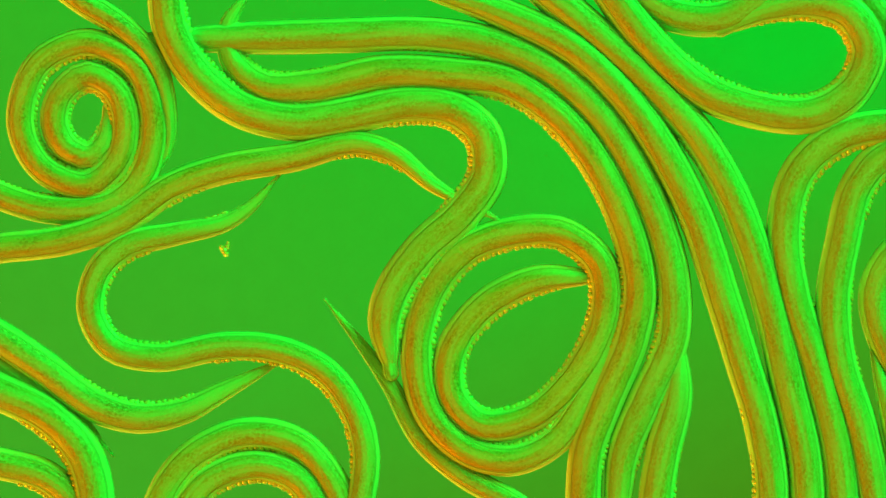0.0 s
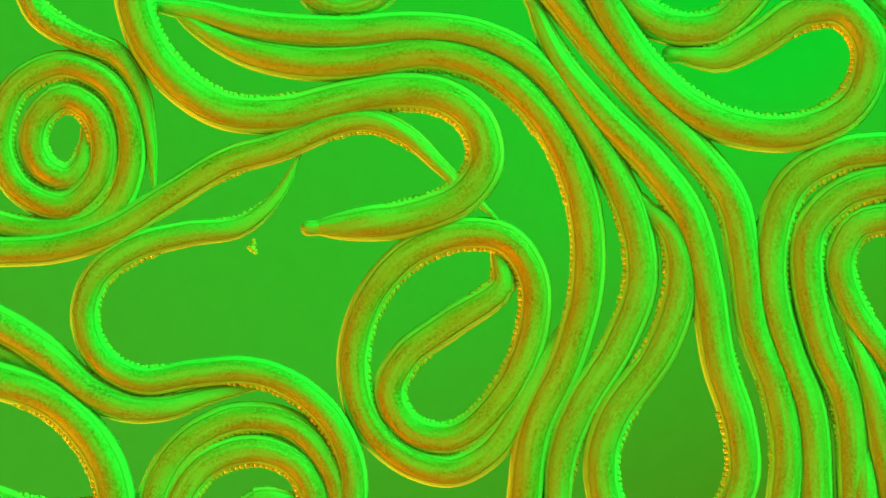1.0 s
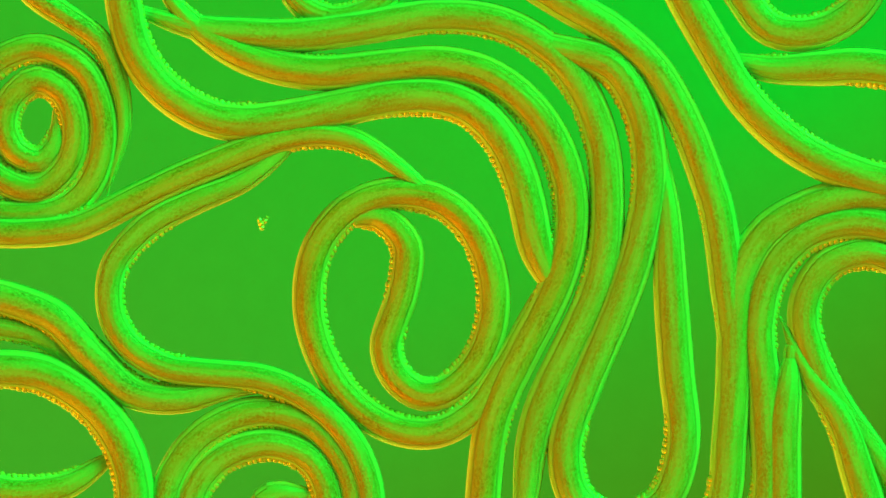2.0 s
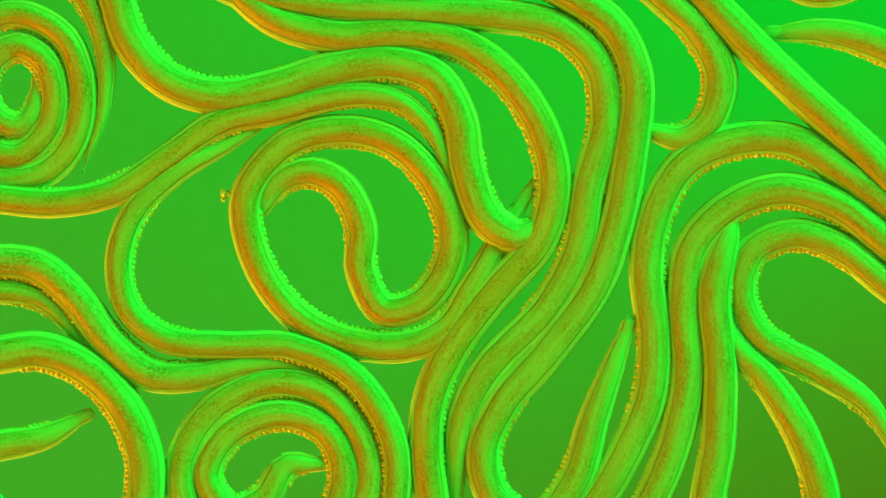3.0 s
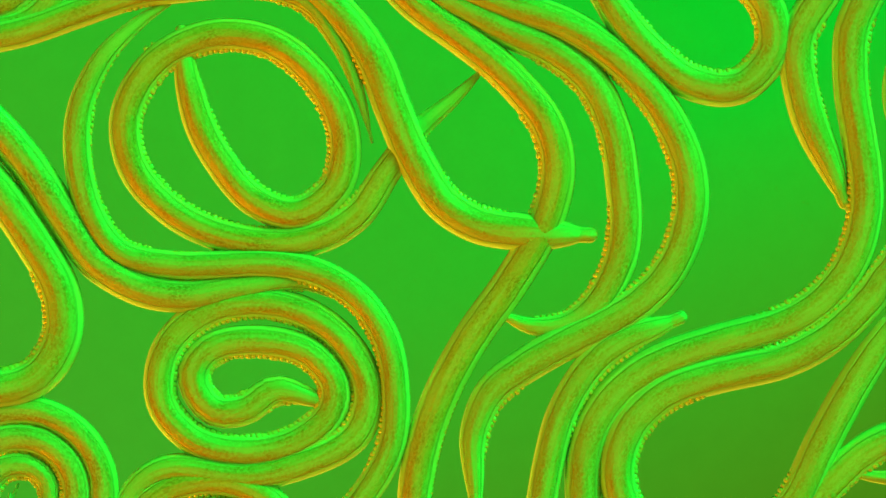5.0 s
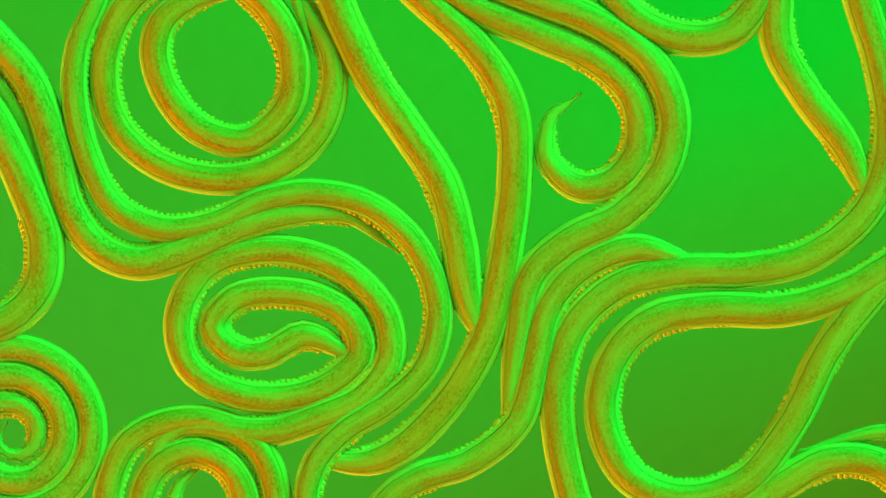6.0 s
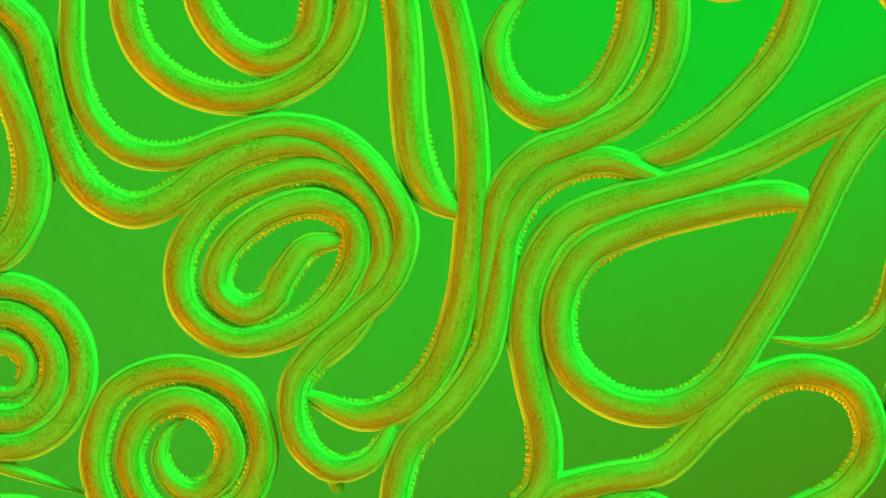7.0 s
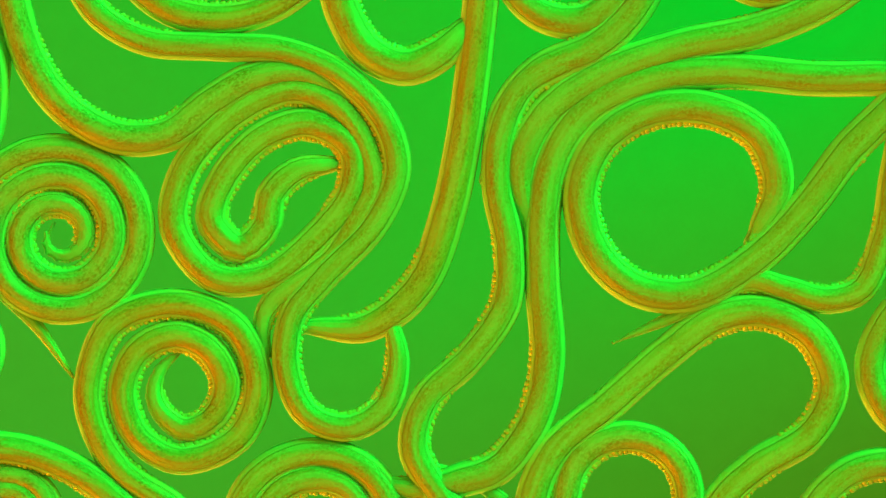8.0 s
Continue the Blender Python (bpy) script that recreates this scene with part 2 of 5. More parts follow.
def bend(worm, t, *points, s=0.0, tip="head"):
    """The body's middle line at t, from head to tail. s: how far from the head the first point lies.
    tip: 'head' counts from the first point, 'tail' from the last, 'both' spreads the whole body over the line."""
    q = smooth(points)
    d = np.concatenate([[0], np.cumsum(np.linalg.norm(np.diff(q, axis=0), axis=1))])
    n = int(worm.length / SAMPLE) + 1
    at = np.linspace(0, worm.length, n)
    if tip == "both":
        at = at * d[-1] / worm.length
    elif tip == "tail":
        at = at - worm.length + d[-1]
    else:
        at = at - s
    x, y = np.interp(at, d, q[:, 0]), np.interp(at, d, q[:, 1])
    for end, way, over in ((q[0], q[0] - q[2], -at), (q[-1], q[-1] - q[-3], at - d[-1])):
        # out of view the body goes on in easy curves
        way = way / np.linalg.norm(way)
        side = np.where(over > 0, 60 * np.sin(over / 105) - 34 * np.sin(over / 60), 0)
        on = np.maximum(over, 0) * 0.86
        x = np.where(over > 0, end[0] + on * way[0] - side * way[1], x)
        y = np.where(over > 0, end[1] + on * way[1] + side * way[0], y)
    x, y = x - 784, 441 - y
    turn = np.unwrap(np.arctan2(np.diff(y), np.diff(x)))
    worm.bends[t] = (turn, np.hypot(np.diff(x), np.diff(y)), x, y)


def coil(cx, cy, outer, inner, start, turns, way=1, squash=1.0):
    """Points of a spiral from its outside to its middle; angles in degrees, clockwise as seen for way=1."""
    n = max(8, int(abs(turns) * 12))
    pts = []
    for i in range(n + 1):
        f = i / n
        a = radians(start) + way * f * turns * 2 * math.pi
        r = outer + (inner - outer) * f
        pts.append((cx + r * math.cos(a), cy + r * squash * math.sin(a)))
    return pts


def shape_at(worm, t):
    """The bend between two of the worm's known ones: the turning along the body is blended, so that it keeps its length."""
    times = sorted(worm.bends)
    if t <= times[0]:
        k0 = k1 = times[0]
        f = 0.0
    elif t >= times[-1]:
        k0 = k1 = times[-1]
        f = 0.0
    else:
        k1 = next(k for k in times if k >= t)
        k0 = times[max(0, times.index(k1) - 1)]
        f = (t - k0) / (k1 - k0)
    (ta, ha, xa, ya), (tb, hb, xb, yb) = worm.bends[k0], worm.bends[k1]
    near = ((abs(xa) < 820) & (abs(ya) < 480)) | ((abs(xb) < 820) & (abs(yb) < 480))
    if near.sum() < 4:
        near = np.ones(len(xa), bool)
    inner = near[1:]
    tb = tb + 2 * math.pi * round((ta[inner].mean() - tb[inner].mean()) / (2 * math.pi))
    turn, hold = ta + (tb - ta) * f, ha + (hb - ha) * f
    x = np.concatenate([[0], np.cumsum(hold * np.cos(turn))])
    y = np.concatenate([[0], np.cumsum(hold * np.sin(turn))])
    x = x - x[near].mean() + xa[near].mean() * (1 - f) + xb[near].mean() * f
    y = y - y[near].mean() + ya[near].mean() * (1 - f) + yb[near].mean() * f
    angle = np.interp(np.arange(len(x)), np.arange(len(turn)) + 0.5, turn)
    return x, y, angle, (float(x.mean()), float(y.mean()))


def crawl(worm, times):
    """Key a worm, its segments and its folds."""
    rows = [(t, *shape_at(worm, t)) for t in times]
    z = worm.width / 2 + worm.level
    walk(worm.root, [(t, pose(mid[0] * U, mid[1] * U, z * U)) for t, x, y, angle, mid in rows])
    n = len(rows[0][1])
    grid = np.linspace(0, worm.length, n)
    span = worm.length / (n - 1)
    for s, ob in worm.segments:
        keys = []
        for t, x, y, angle, mid in rows:
            keys.append((t, pose((np.interp(s, grid, x) - mid[0]) * U, (np.interp(s, grid, y) - mid[1]) * U, 0, 0, 0, math.degrees(np.interp(s, grid, angle)))))
        walk(ob, keys)
    for s, r, depth, ob in worm.folds:
        keys = []
        for t, x, y, angle, mid in rows:
            a = np.interp(s, grid, angle)
            ahead, back = np.interp(s + 24, grid, angle), np.interp(s - 24, grid, angle)
            tight = (ahead - back) / 48 * r
            push = max(-1.0, min(1.0, tight / 0.11)) * 7.6 * depth
            px = np.interp(s, grid, x) - mid[0] - math.sin(a) * push
            py = np.interp(s, grid, y) - mid[1] + math.cos(a) * push
            keys.append((t, pose(px * U, py * U, 0, 0, 0, math.degrees(a))))
        walk(ob, keys)

# ---- the worms, and how they crawl ----
def motions():
    """Every worm's middle line from time to time, in units U, x to the right and y down from the field's upper left corner."""
    crawlers = []

    def worm(*args, **kw):
        crawlers.append(Worm(*args, **kw))
        return crawlers[-1]

    # tight coil that leaves by the upper left
    w = worm("pale green worm rolled up in a tight flat coil", 2000, 54, head=90, tail=150)
    for t, cx, cy in ((0.0, 157, 212), (0.5, 145, 232), (1.0, 118, 250), (1.5, 83, 252), (2.8, 45, 170), (3.0, 32, 160), (3.5, 12, 92), (4.0, 8, 32), (4.5, 5, -30), (6.0, 0, -260), (8.0, -20, -520)):
        bend(w, t, *[(cx + x, cy + y) for x, y in ((-420, -40), (-330, 20), (-240, 85), (-157, 133), (-57, 160), (43, 150), (97, 100), (118, 5), (85, -92), (0, -134), (-85, -95), (-117, 5), (-80, 85), (0, 116), (55, 72), (68, 5), (48, -52), (0, -76), (-42, -46), (-57, 0), (-38, 48), (4, 64), (32, 34), (36, 0))], tip="tail")

    # strand beside the coil
    w = worm("slender worm with a thread-thin tail beside a coil", 1000, 50, tail=420, level=8)
    bend(w, 0.0, (90, -40), (150, 5), (220, 50), (275, 110), (300, 190), (300, 260), (270, 320), tip="tail")
    bend(w, 0.5, (60, -40), (90, 10), (170, 45), (240, 90), (278, 160), (290, 240), (290, 320), tip="tail")
    bend(w, 1.0, (40, -40), (75, 30), (140, 70), (210, 100), (250, 160), (268, 240), (276, 340), tip="tail")
    bend(w, 1.5, (30, -40), (60, 20), (120, 65), (185, 100), (220, 160), (238, 240), (215, 350), tip="tail")
    bend(w, 3.0, (80, -60), (140, -20), (175, 40), (190, 110), (185, 200), (155, 290), tip="tail")
    bend(w, 3.5, (80, -110), (140, -60), (172, 0), (178, 80), (160, 160), (125, 240), tip="tail")
    bend(w, 4.0, (90, -160), (150, -110), (178, -50), (185, 20), (165, 110), (130, 170), tip="tail")
    bend(w, 4.5, (70, -230), (120, -180), (155, -110), (165, -30), (150, 40), (120, 100), tip="tail")
    bend(w, 6.0, (60, -450), (110, -400), (145, -330), (155, -250), (140, -180), (110, -120), tip="tail")

    # long worm whose head sweeps through the upper middle
    w = worm("stout green and orange worm sweeping its blunt head about", 1650, 70, head=120, tail=300)
    bend(w, 0.0, (690, 640), (682, 570), (700, 510), (750, 440), (820, 375), (862, 310), (855, 240), (800, 195), (720, 187), (620, 205), (520, 217), (420, 190), (345, 125), (305, 50), (295, -20))
    bend(w, 0.5, (485, 532), (560, 475), (650, 420), (740, 375), (800, 325), (823, 260), (800, 195), (740, 158), (660, 155), (560, 180), (460, 190), (370, 165), (300, 105), (265, 30), (255, -30))
    bend(w, 1.0, (567, 403), (640, 397), (730, 385), (815, 350), (858, 290), (845, 220), (790, 175), (710, 163), (610, 178), (500, 203), (400, 198), (320, 150), (265, 80), (240, 10), (235, -40))
    bend(w, 1.5, (715, 355), (780, 367), (860, 352), (915, 300), (915, 230), (865, 175), (790, 157), (700, 172), (600, 205), (500, 238), (400, 240), (310, 195), (255, 120), (235, 50), (228, -30))
    bend(w, 1.7, (962, 520), (968, 440), (960, 350), (925, 270), (860, 210), (790, 190), (700, 195), (600, 215), (500, 230), (400, 228), (310, 180), (255, 110), (235, 40), (228, -30))
    bend(w, 2.8, (970, 420), (900, 430), (855, 380), (835, 290), (815, 210), (770, 150), (690, 128), (600, 140), (500, 165), (400, 185), (310, 160), (240, 90), (212, 20), (200, -40))
    bend(w, 3.0, (965, 395), (910, 418), (860, 385), (828, 300), (812, 210), (770, 140), (690, 113), (590, 125), (490, 155), (390, 172), (300, 145), (235, 75), (212, 10), (200, -50))
    bend(w, 3.5, (982, 262), (965, 325), (900, 358), (840, 325), (800, 250), (765, 165), (710, 112), (620, 95), (520, 108), (420, 127), (330, 118), (250, 65), (205, 0), (185, -50))
    bend(w, 4.0, (982, 172), (980, 240), (950, 300), (890, 322), (820, 285), (775, 210), (720, 130), (650, 75), (560, 58), (460, 72), (370, 78), (295, 40), (250, -10), (220, -60))
    bend(w, 4.5, (1008, 255), (945, 310), (870, 362), (795, 352), (745, 280), (715, 190), (690, 100), (645, 40), (570, -5), (480, -25), (380, -20), (300, -50))
    bend(w, 5.8, (852, 612), (830, 550), (808, 450), (770, 350), (710, 250), (650, 150), (600, 60), (565, -20), (520, -80), (440, -120))
    bend(w, 6.0, (845, 585), (825, 520), (812, 430), (785, 330), (725, 235), (660, 140), (615, 50), (580, -30), (540, -90), (450, -140))
    bend(w, 6.5, (820, 488), (803, 420), (793, 330), (790, 240), (770, 150), (715, 70), (660, 0), (600, -70), (520, -130))
    bend(w, 7.0, (818, 378), (765, 345), (735, 280), (723, 190), (718, 90), (708, 0), (680, -90), (620, -160))
    bend(w, 7.5, (828, 180), (810, 235), (750, 253), (700, 220), (675, 150), (668, 60), (668, -20), (650, -100), (590, -180))
    bend(w, 8.0, (833, 40), (780, 95), (715, 120), (650, 90), (612, 30), (595, -30), (580, -110), (530, -200))

    # worm from the left edge whose tail trails over its neighbours
    w = worm("slim worm with a long pointed tail lying over its neighbours", 1500, 56, tail=540, level=12)
    bend(w, 0.0, (-60, 450), (0, 440), (120, 425), (220, 390), (310, 330), (400, 300), (520, 280), (630, 255), (700, 275), (770, 330), (880, 388), tip="tail")
    bend(w, 0.5, (-60, 475), (0, 468), (120, 445), (220, 390), (310, 320), (420, 275), (530, 225), (610, 215), (680, 237), (760, 300), (858, 365), tip="tail")
    bend(w, 1.0, (-60, 445), (0, 446), (100, 440), (200, 410), (300, 350), (400, 290), (500, 260), (600, 220), (660, 215), (720, 240), (780, 295), (878, 388), tip="tail")
    bend(w, 1.5, (-60, 430), (0, 435), (100, 432), (220, 390), (330, 345), (420, 300), (510, 278), (580, 287), (660, 327), (730, 358), (830, 383), tip="tail")
    bend(w, 2.8, (-60, 375), (0, 378), (100, 380), (210, 355), (300, 290), (390, 235), (500, 205), (620, 180), (700, 190), (760, 240), (798, 320), (830, 400), tip="tail")
    bend(w, 3.0, (-60, 345), (0, 352), (100, 360), (210, 338), (300, 280), (390, 220), (500, 195), (620, 170), (700, 178), (760, 225), (798, 310), (825, 385), tip="tail")
    bend(w, 3.5, (-60, 275), (0, 288), (120, 296), (220, 265), (320, 195), (430, 165), (560, 152), (660, 155), (730, 205), (775, 280), (800, 330), tip="tail")
    bend(w, 4.0, (-60, 215), (0, 226), (100, 226), (200, 195), (290, 140), (400, 125), (560, 115), (650, 142), (720, 210), (770, 275), (800, 320), tip="tail")
    bend(w, 4.5, (-60, 165), (0, 167), (100, 142), (200, 90), (290, 52), (400, 44), (520, 54), (600, 84), (650, 155), (690, 250), (705, 310), tip="tail")
    bend(w, 5.8, (-100, -70), (50, -80), (200, -110), (350, -140), (450, -120), (520, -40), (550, 40), (570, 110), tip="tail")
    bend(w, 6.0, (-100, -100), (50, -110), (200, -140), (350, -160), (450, -120), (510, -40), (535, 30), (550, 80), tip="tail")
    bend(w, 6.5, (-80, -160), (70, -170), (220, -200), (370, -200), (480, -150), (540, -70), (570, 0), (580, 60), tip="tail")
    bend(w, 8.0, (-80, -460), (70, -470), (220, -500), (370, -500), (480, -450), (540, -370), (570, -300), (580, -240), tip="tail")

    # ring-shaped worm with its head inside the ring
    w = worm("worm curled into a ring with its head inside", 2000, 60, head=170, tail=420)
    bend(w, 0.0, (1040, 490), (950, 495), (860, 540), (800, 620), (800, 700), (850, 750), (940, 735), (1020, 660), (1068, 560), (1062, 470), (1000, 415), (920, 410), (830, 440), (765, 515), (738, 620), (760, 730), (830, 798), (910, 812), (985, 775), (1040, 690), (1080, 610))
    bend(w, 0.5, (930, 460), (870, 500), (780, 540), (720, 610), (708, 690), (750, 750), (830, 755), (910, 690), (962, 590), (968, 490), (930, 420), (850, 400), (750, 425), (680, 500), (650, 600), (660, 710), (720, 790), (800, 815), (880, 790), (940, 710), (985, 610))
    bend(w, 1.0, (880, 448), (888, 505), (800, 570), (715, 635), (690, 700), (730, 762), (805, 772), (885, 705), (940, 590), (942, 490), (895, 425), (815, 415), (725, 450), (655, 530), (625, 640), (650, 745), (720, 812), (800, 832), (870, 795), (930, 705), (980, 610))
    bend(w, 1.5, (728, 432), (785, 460), (806, 525), (755, 605), (708, 680), (735, 745), (800, 768), (870, 720), (915, 620), (908, 505), (855, 425), (775, 400), (685, 430), (625, 515), (605, 620), (638, 740), (710, 820), (790, 835), (865, 795), (925, 705), (970, 610))
    bend(w, 2.8, (470, 385), (510, 330), (570, 325), (625, 375), (640, 450), (650, 530), (700, 575), (765, 545), (805, 460), (790, 360), (720, 275), (620, 250), (520, 275), (450, 360), (465, 480), (535, 580), (630, 630), (730, 640), (800, 600), (850, 520), (900, 430), (945, 340))
    bend(w, 3.0, (462, 375), (500, 322), (550, 305), (605, 330), (640, 400), (640, 480), (680, 548), (750, 530), (800, 440), (778, 340), (700, 255), (600, 232), (505, 260), (438, 350), (460, 470), (530, 562), (620, 605), (720, 612), (790, 580), (835, 510), (885, 420), (945, 325))
    bend(w, 3.5, (445, 343), (490, 292), (548, 277), (608, 310), (636, 380), (640, 450), (680, 505), (742, 508), (790, 420), (772, 320), (700, 230), (600, 207), (500, 225), (430, 290), (420, 380), (470, 480), (560, 547), (660, 575), (750, 560), (820, 490), (870, 415), (905, 380))
    bend(w, 4.0, (428, 278), (485, 247), (550, 257), (598, 310), (620, 390), (655, 458), (710, 475), (770, 410), (760, 310), (690, 212), (590, 175), (480, 192), (402, 250), (387, 330), (430, 430), (520, 505), (620, 537), (710, 535), (790, 480), (840, 405), (895, 352))
    bend(w, 4.5, (320, 160), (390, 230), (455, 330), (515, 405), (590, 430), (660, 385), (672, 290), (620, 190), (540, 122), (430, 102), (330, 140), (270, 220), (275, 310), (340, 400), (430, 455), (550, 490), (650, 470), (720, 415), (790, 385), (900, 382), (985, 365))
    bend(w, 5.8, (350, 22), (290, 65), (268, 125), (292, 195), (360, 265), (440, 285), (510, 220), (515, 120), (470, 40), (390, -10), (290, -5), (205, 60), (175, 160), (205, 260), (280, 320), (390, 345), (490, 320), (570, 255), (600, 170), (590, 90), (560, 20), (540, -60), (530, -140))
    bend(w, 6.0, (410, -14), (345, 0), (293, 38), (278, 95), (300, 168), (358, 232), (440, 250), (510, 190), (520, 100), (480, 20), (400, -40), (300, -40), (222, 20), (188, 120), (208, 220), (282, 290), (390, 318), (490, 298), (565, 235), (592, 150), (580, 80), (545, 20), (520, -50), (510, -130))
    bend(w, 6.5, (400, -40), (330, -10), (325, 70), (370, 155), (450, 195), (525, 165), (548, 80), (530, 0), (470, -70), (350, -90), (250, -40), (213, 60), (235, 160), (310, 240), (420, 265), (520, 240), (585, 170), (603, 85), (582, 10), (550, -60), (530, -140))
    bend(w, 7.0, (420, -110), (360, -70), (355, 0), (400, 75), (470, 110), (540, 80), (563, 10), (550, -70), (490, -150), (370, -170), (270, -120), (225, -20), (245, 80), (315, 150), (420, 178), (520, 152), (595, 90), (625, 0), (605, -90), (570, -160))
    bend(w, 7.5, (420, -170), (350, -130), (340, -60), (380, 10), (450, 42), (520, 10), (543, -60), (530, -150), (470, -230), (350, -250), (250, -200), (215, -90), (240, 20), (315, 85), (415, 110), (510, 90), (580, 30), (610, -60), (590, -150))
    bend(w, 8.0, (420, -260), (350, -220), (340, -140), (380, -70), (450, -40), (520, -70), (543, -140), (530, -230), (470, -310), (350, -330), (250, -280), (205, -150), (235, -40), (305, 20), (400, 35), (490, 10), (560, -50), (590, -140), (570, -230))

    # worm in a wide S with a thin tail
    w = worm("slender worm bent in wide S curves with a thin tail", 1800, 53, head=380, tail=200, level=14)
    bend(w, 0.0, (488, 320), (450, 362), (400, 395), (310, 415), (230, 435), (180, 480), (165, 550), (200, 612), (280, 632), (400, 612), (500, 620), (580, 660), (630, 730), (648, 800), (640, 882), (620, 960), (560, 1040))
    bend(w, 0.5, (475, 290), (445, 345), (400, 388), (300, 405), (214, 440), (167, 500), (163, 570), (205, 630), (290, 645), (400, 625), (500, 635), (575, 680), (622, 760), (632, 850), (620, 940), (570, 1030))
    bend(w, 1.0, (530, 280), (495, 345), (430, 400), (330, 415), (240, 440), (175, 490), (153, 560), (180, 632), (250, 672), (350, 660), (440, 655), (520, 682), (590, 745), (625, 830), (620, 920), (580, 1010))
    bend(w, 1.5, (590, 240), (545, 325), (490, 380), (400, 400), (300, 410), (220, 445), (178, 510), (178, 580), (220, 632), (300, 652), (400, 648), (490, 670), (570, 722), (622, 800), (630, 882), (600, 980))
    bend(w, 2.8, (490, 240), (410, 275), (315, 320), (240, 395), (215, 480), (230, 560), (295, 615), (400, 625), (510, 630), (600, 670), (660, 740), (692, 820), (690, 920), (650, 1010))
    bend(w, 3.0, (482, 215), (400, 260), (310, 310), (240, 380), (214, 470), (235, 552), (300, 600), (400, 610), (515, 612), (610, 652), (670, 720), (702, 800), (698, 900), (660, 1000))
    bend(w, 3.5, (475, 200), (380, 232), (300, 272), (240, 340), (225, 430), (248, 512), (320, 560), (430, 572), (540, 590), (630, 640), (688, 720), (702, 810), (690, 900), (650, 1000))
    bend(w, 4.0, (455, 158), (350, 190), (260, 250), (207, 330), (200, 410), (232, 482), (310, 522), (430, 532), (530, 550), (620, 602), (680, 690), (692, 780), (672, 882), (620, 980))
    bend(w, 4.5, (365, 85), (290, 110), (220, 155), (168, 240), (160, 330), (182, 425), (240, 490), (330, 502), (450, 515), (550, 550), (630, 620), (662, 710), (652, 800), (622, 900), (560, 980))
    bend(w, 5.8, (190, -20), (150, 70), (135, 180), (155, 290), (200, 390), (280, 430), (370, 420), (460, 380), (550, 360), (650, 385), (735, 460), (775, 560), (760, 660), (700, 735), (620, 780), (568, 840), (556, 912), (596, 955), (656, 952), tip="tail")
    bend(w, 6.0, (178, 0), (143, 80), (136, 170), (160, 280), (210, 368), (290, 405), (380, 395), (470, 355), (560, 342), (660, 367), (740, 440), (777, 540), (757, 640), (690, 710), (610, 762), (560, 820), (548, 890), (590, 930), (650, 925), tip="tail")
    bend(w, 6.5, (168, 0), (152, 100), (162, 210), (202, 320), (280, 368), (380, 350), (470, 310), (560, 296), (660, 330), (732, 400), (768, 490), (750, 580), (680, 650), (585, 692), (530, 745), (530, 812), (580, 858), (668, 852), tip="tail")
    bend(w, 7.0, (132, 0), (132, 100), (160, 200), (222, 265), (310, 278), (400, 248), (490, 225), (590, 242), (672, 310), (718, 400), (698, 490), (630, 560), (560, 620), (520, 685), (530, 775), (590, 828), (655, 812), (695, 752), tip="tail")
    bend(w, 7.5, (125, 0), (150, 90), (210, 160), (300, 178), (400, 163), (500, 155), (600, 190), (680, 270), (700, 350), (670, 440), (600, 520), (542, 590), (515, 680), (545, 770), (620, 798), (682, 745), (700, 635), tip="tail")
    bend(w, 8.0, (130, -40), (180, 30), (260, 75), (380, 85), (500, 92), (600, 132), (680, 215), (703, 300), (665, 395), (575, 490), (520, 560), (510, 650), (545, 730), (615, 755), (680, 720), (705, 640), (690, 558), tip="tail")

    # worm along the lower left with its tail under the S worm
    w = worm("thick worm from the slide's edge with a tapering tail", 1500, 66, tail=420, level=2)
    bend(w, 0.0, (-90, 545), (0, 597), (80, 650), (170, 715), (250, 738), (330, 725), (400, 690), (490, 643), tip="tail")
    bend(w, 0.5, (-90, 540), (0, 590), (80, 645), (170, 705), (250, 728), (330, 715), (400, 680), (470, 650), tip="tail")
    bend(w, 1.0, (-90, 530), (0, 572), (80, 622), (160, 690), (230, 720), (300, 720), (380, 697), (470, 680), tip="tail")
    bend(w, 1.5, (-90, 550), (0, 557), (80, 575), (150, 640), (220, 710), (300, 727), (380, 708), (500, 690), tip="tail")
    bend(w, 3.0, (-90, 470), (0, 462), (70, 472), (140, 530), (200, 610), (270, 662), (350, 665), (430, 645), (500, 642), (580, 665), tip="tail")
    bend(w, 3.5, (-90, 345), (0, 347), (80, 370), (150, 450), (190, 540), (240, 620), (310, 648), (390, 635), (480, 603), (560, 615), tip="tail")
    bend(w, 4.0, (-90, 270), (0, 282), (70, 312), (130, 390), (165, 480), (210, 560), (280, 598), (370, 588), (470, 562), (550, 580), tip="tail")
    bend(w, 4.5, (-90, 185), (0, 237), (60, 282), (110, 370), (135, 460), (180, 532), (250, 567), (340, 555), (440, 537), (530, 560), tip="tail")
    bend(w, 5.8, (-80, 20), (0, 100), (60, 180), (100, 290), (125, 390), (180, 460), (250, 488), (340, 460), (430, 420), (540, 398), (620, 405), (690, 455), tip="tail")
    bend(w, 6.0, (-80, 0), (0, 77), (60, 152), (100, 262), (128, 370), (180, 440), (250, 465), (340, 440), (430, 400), (540, 377), (620, 384), (690, 435), tip="tail")
    bend(w, 6.5, (-80, -30), (0, 47), (60, 112), (100, 220), (128, 330), (180, 408), (250, 430), (330, 410), (410, 370), (500, 333), (590, 327), (680, 365), tip="tail")
    bend(w, 7.0, (-80, -90), (0, 0), (60, 62), (86, 150), (115, 260), (170, 343), (240, 374), (310, 350), (380, 300), (450, 265), (550, 258), (640, 310), (690, 400), tip="tail")
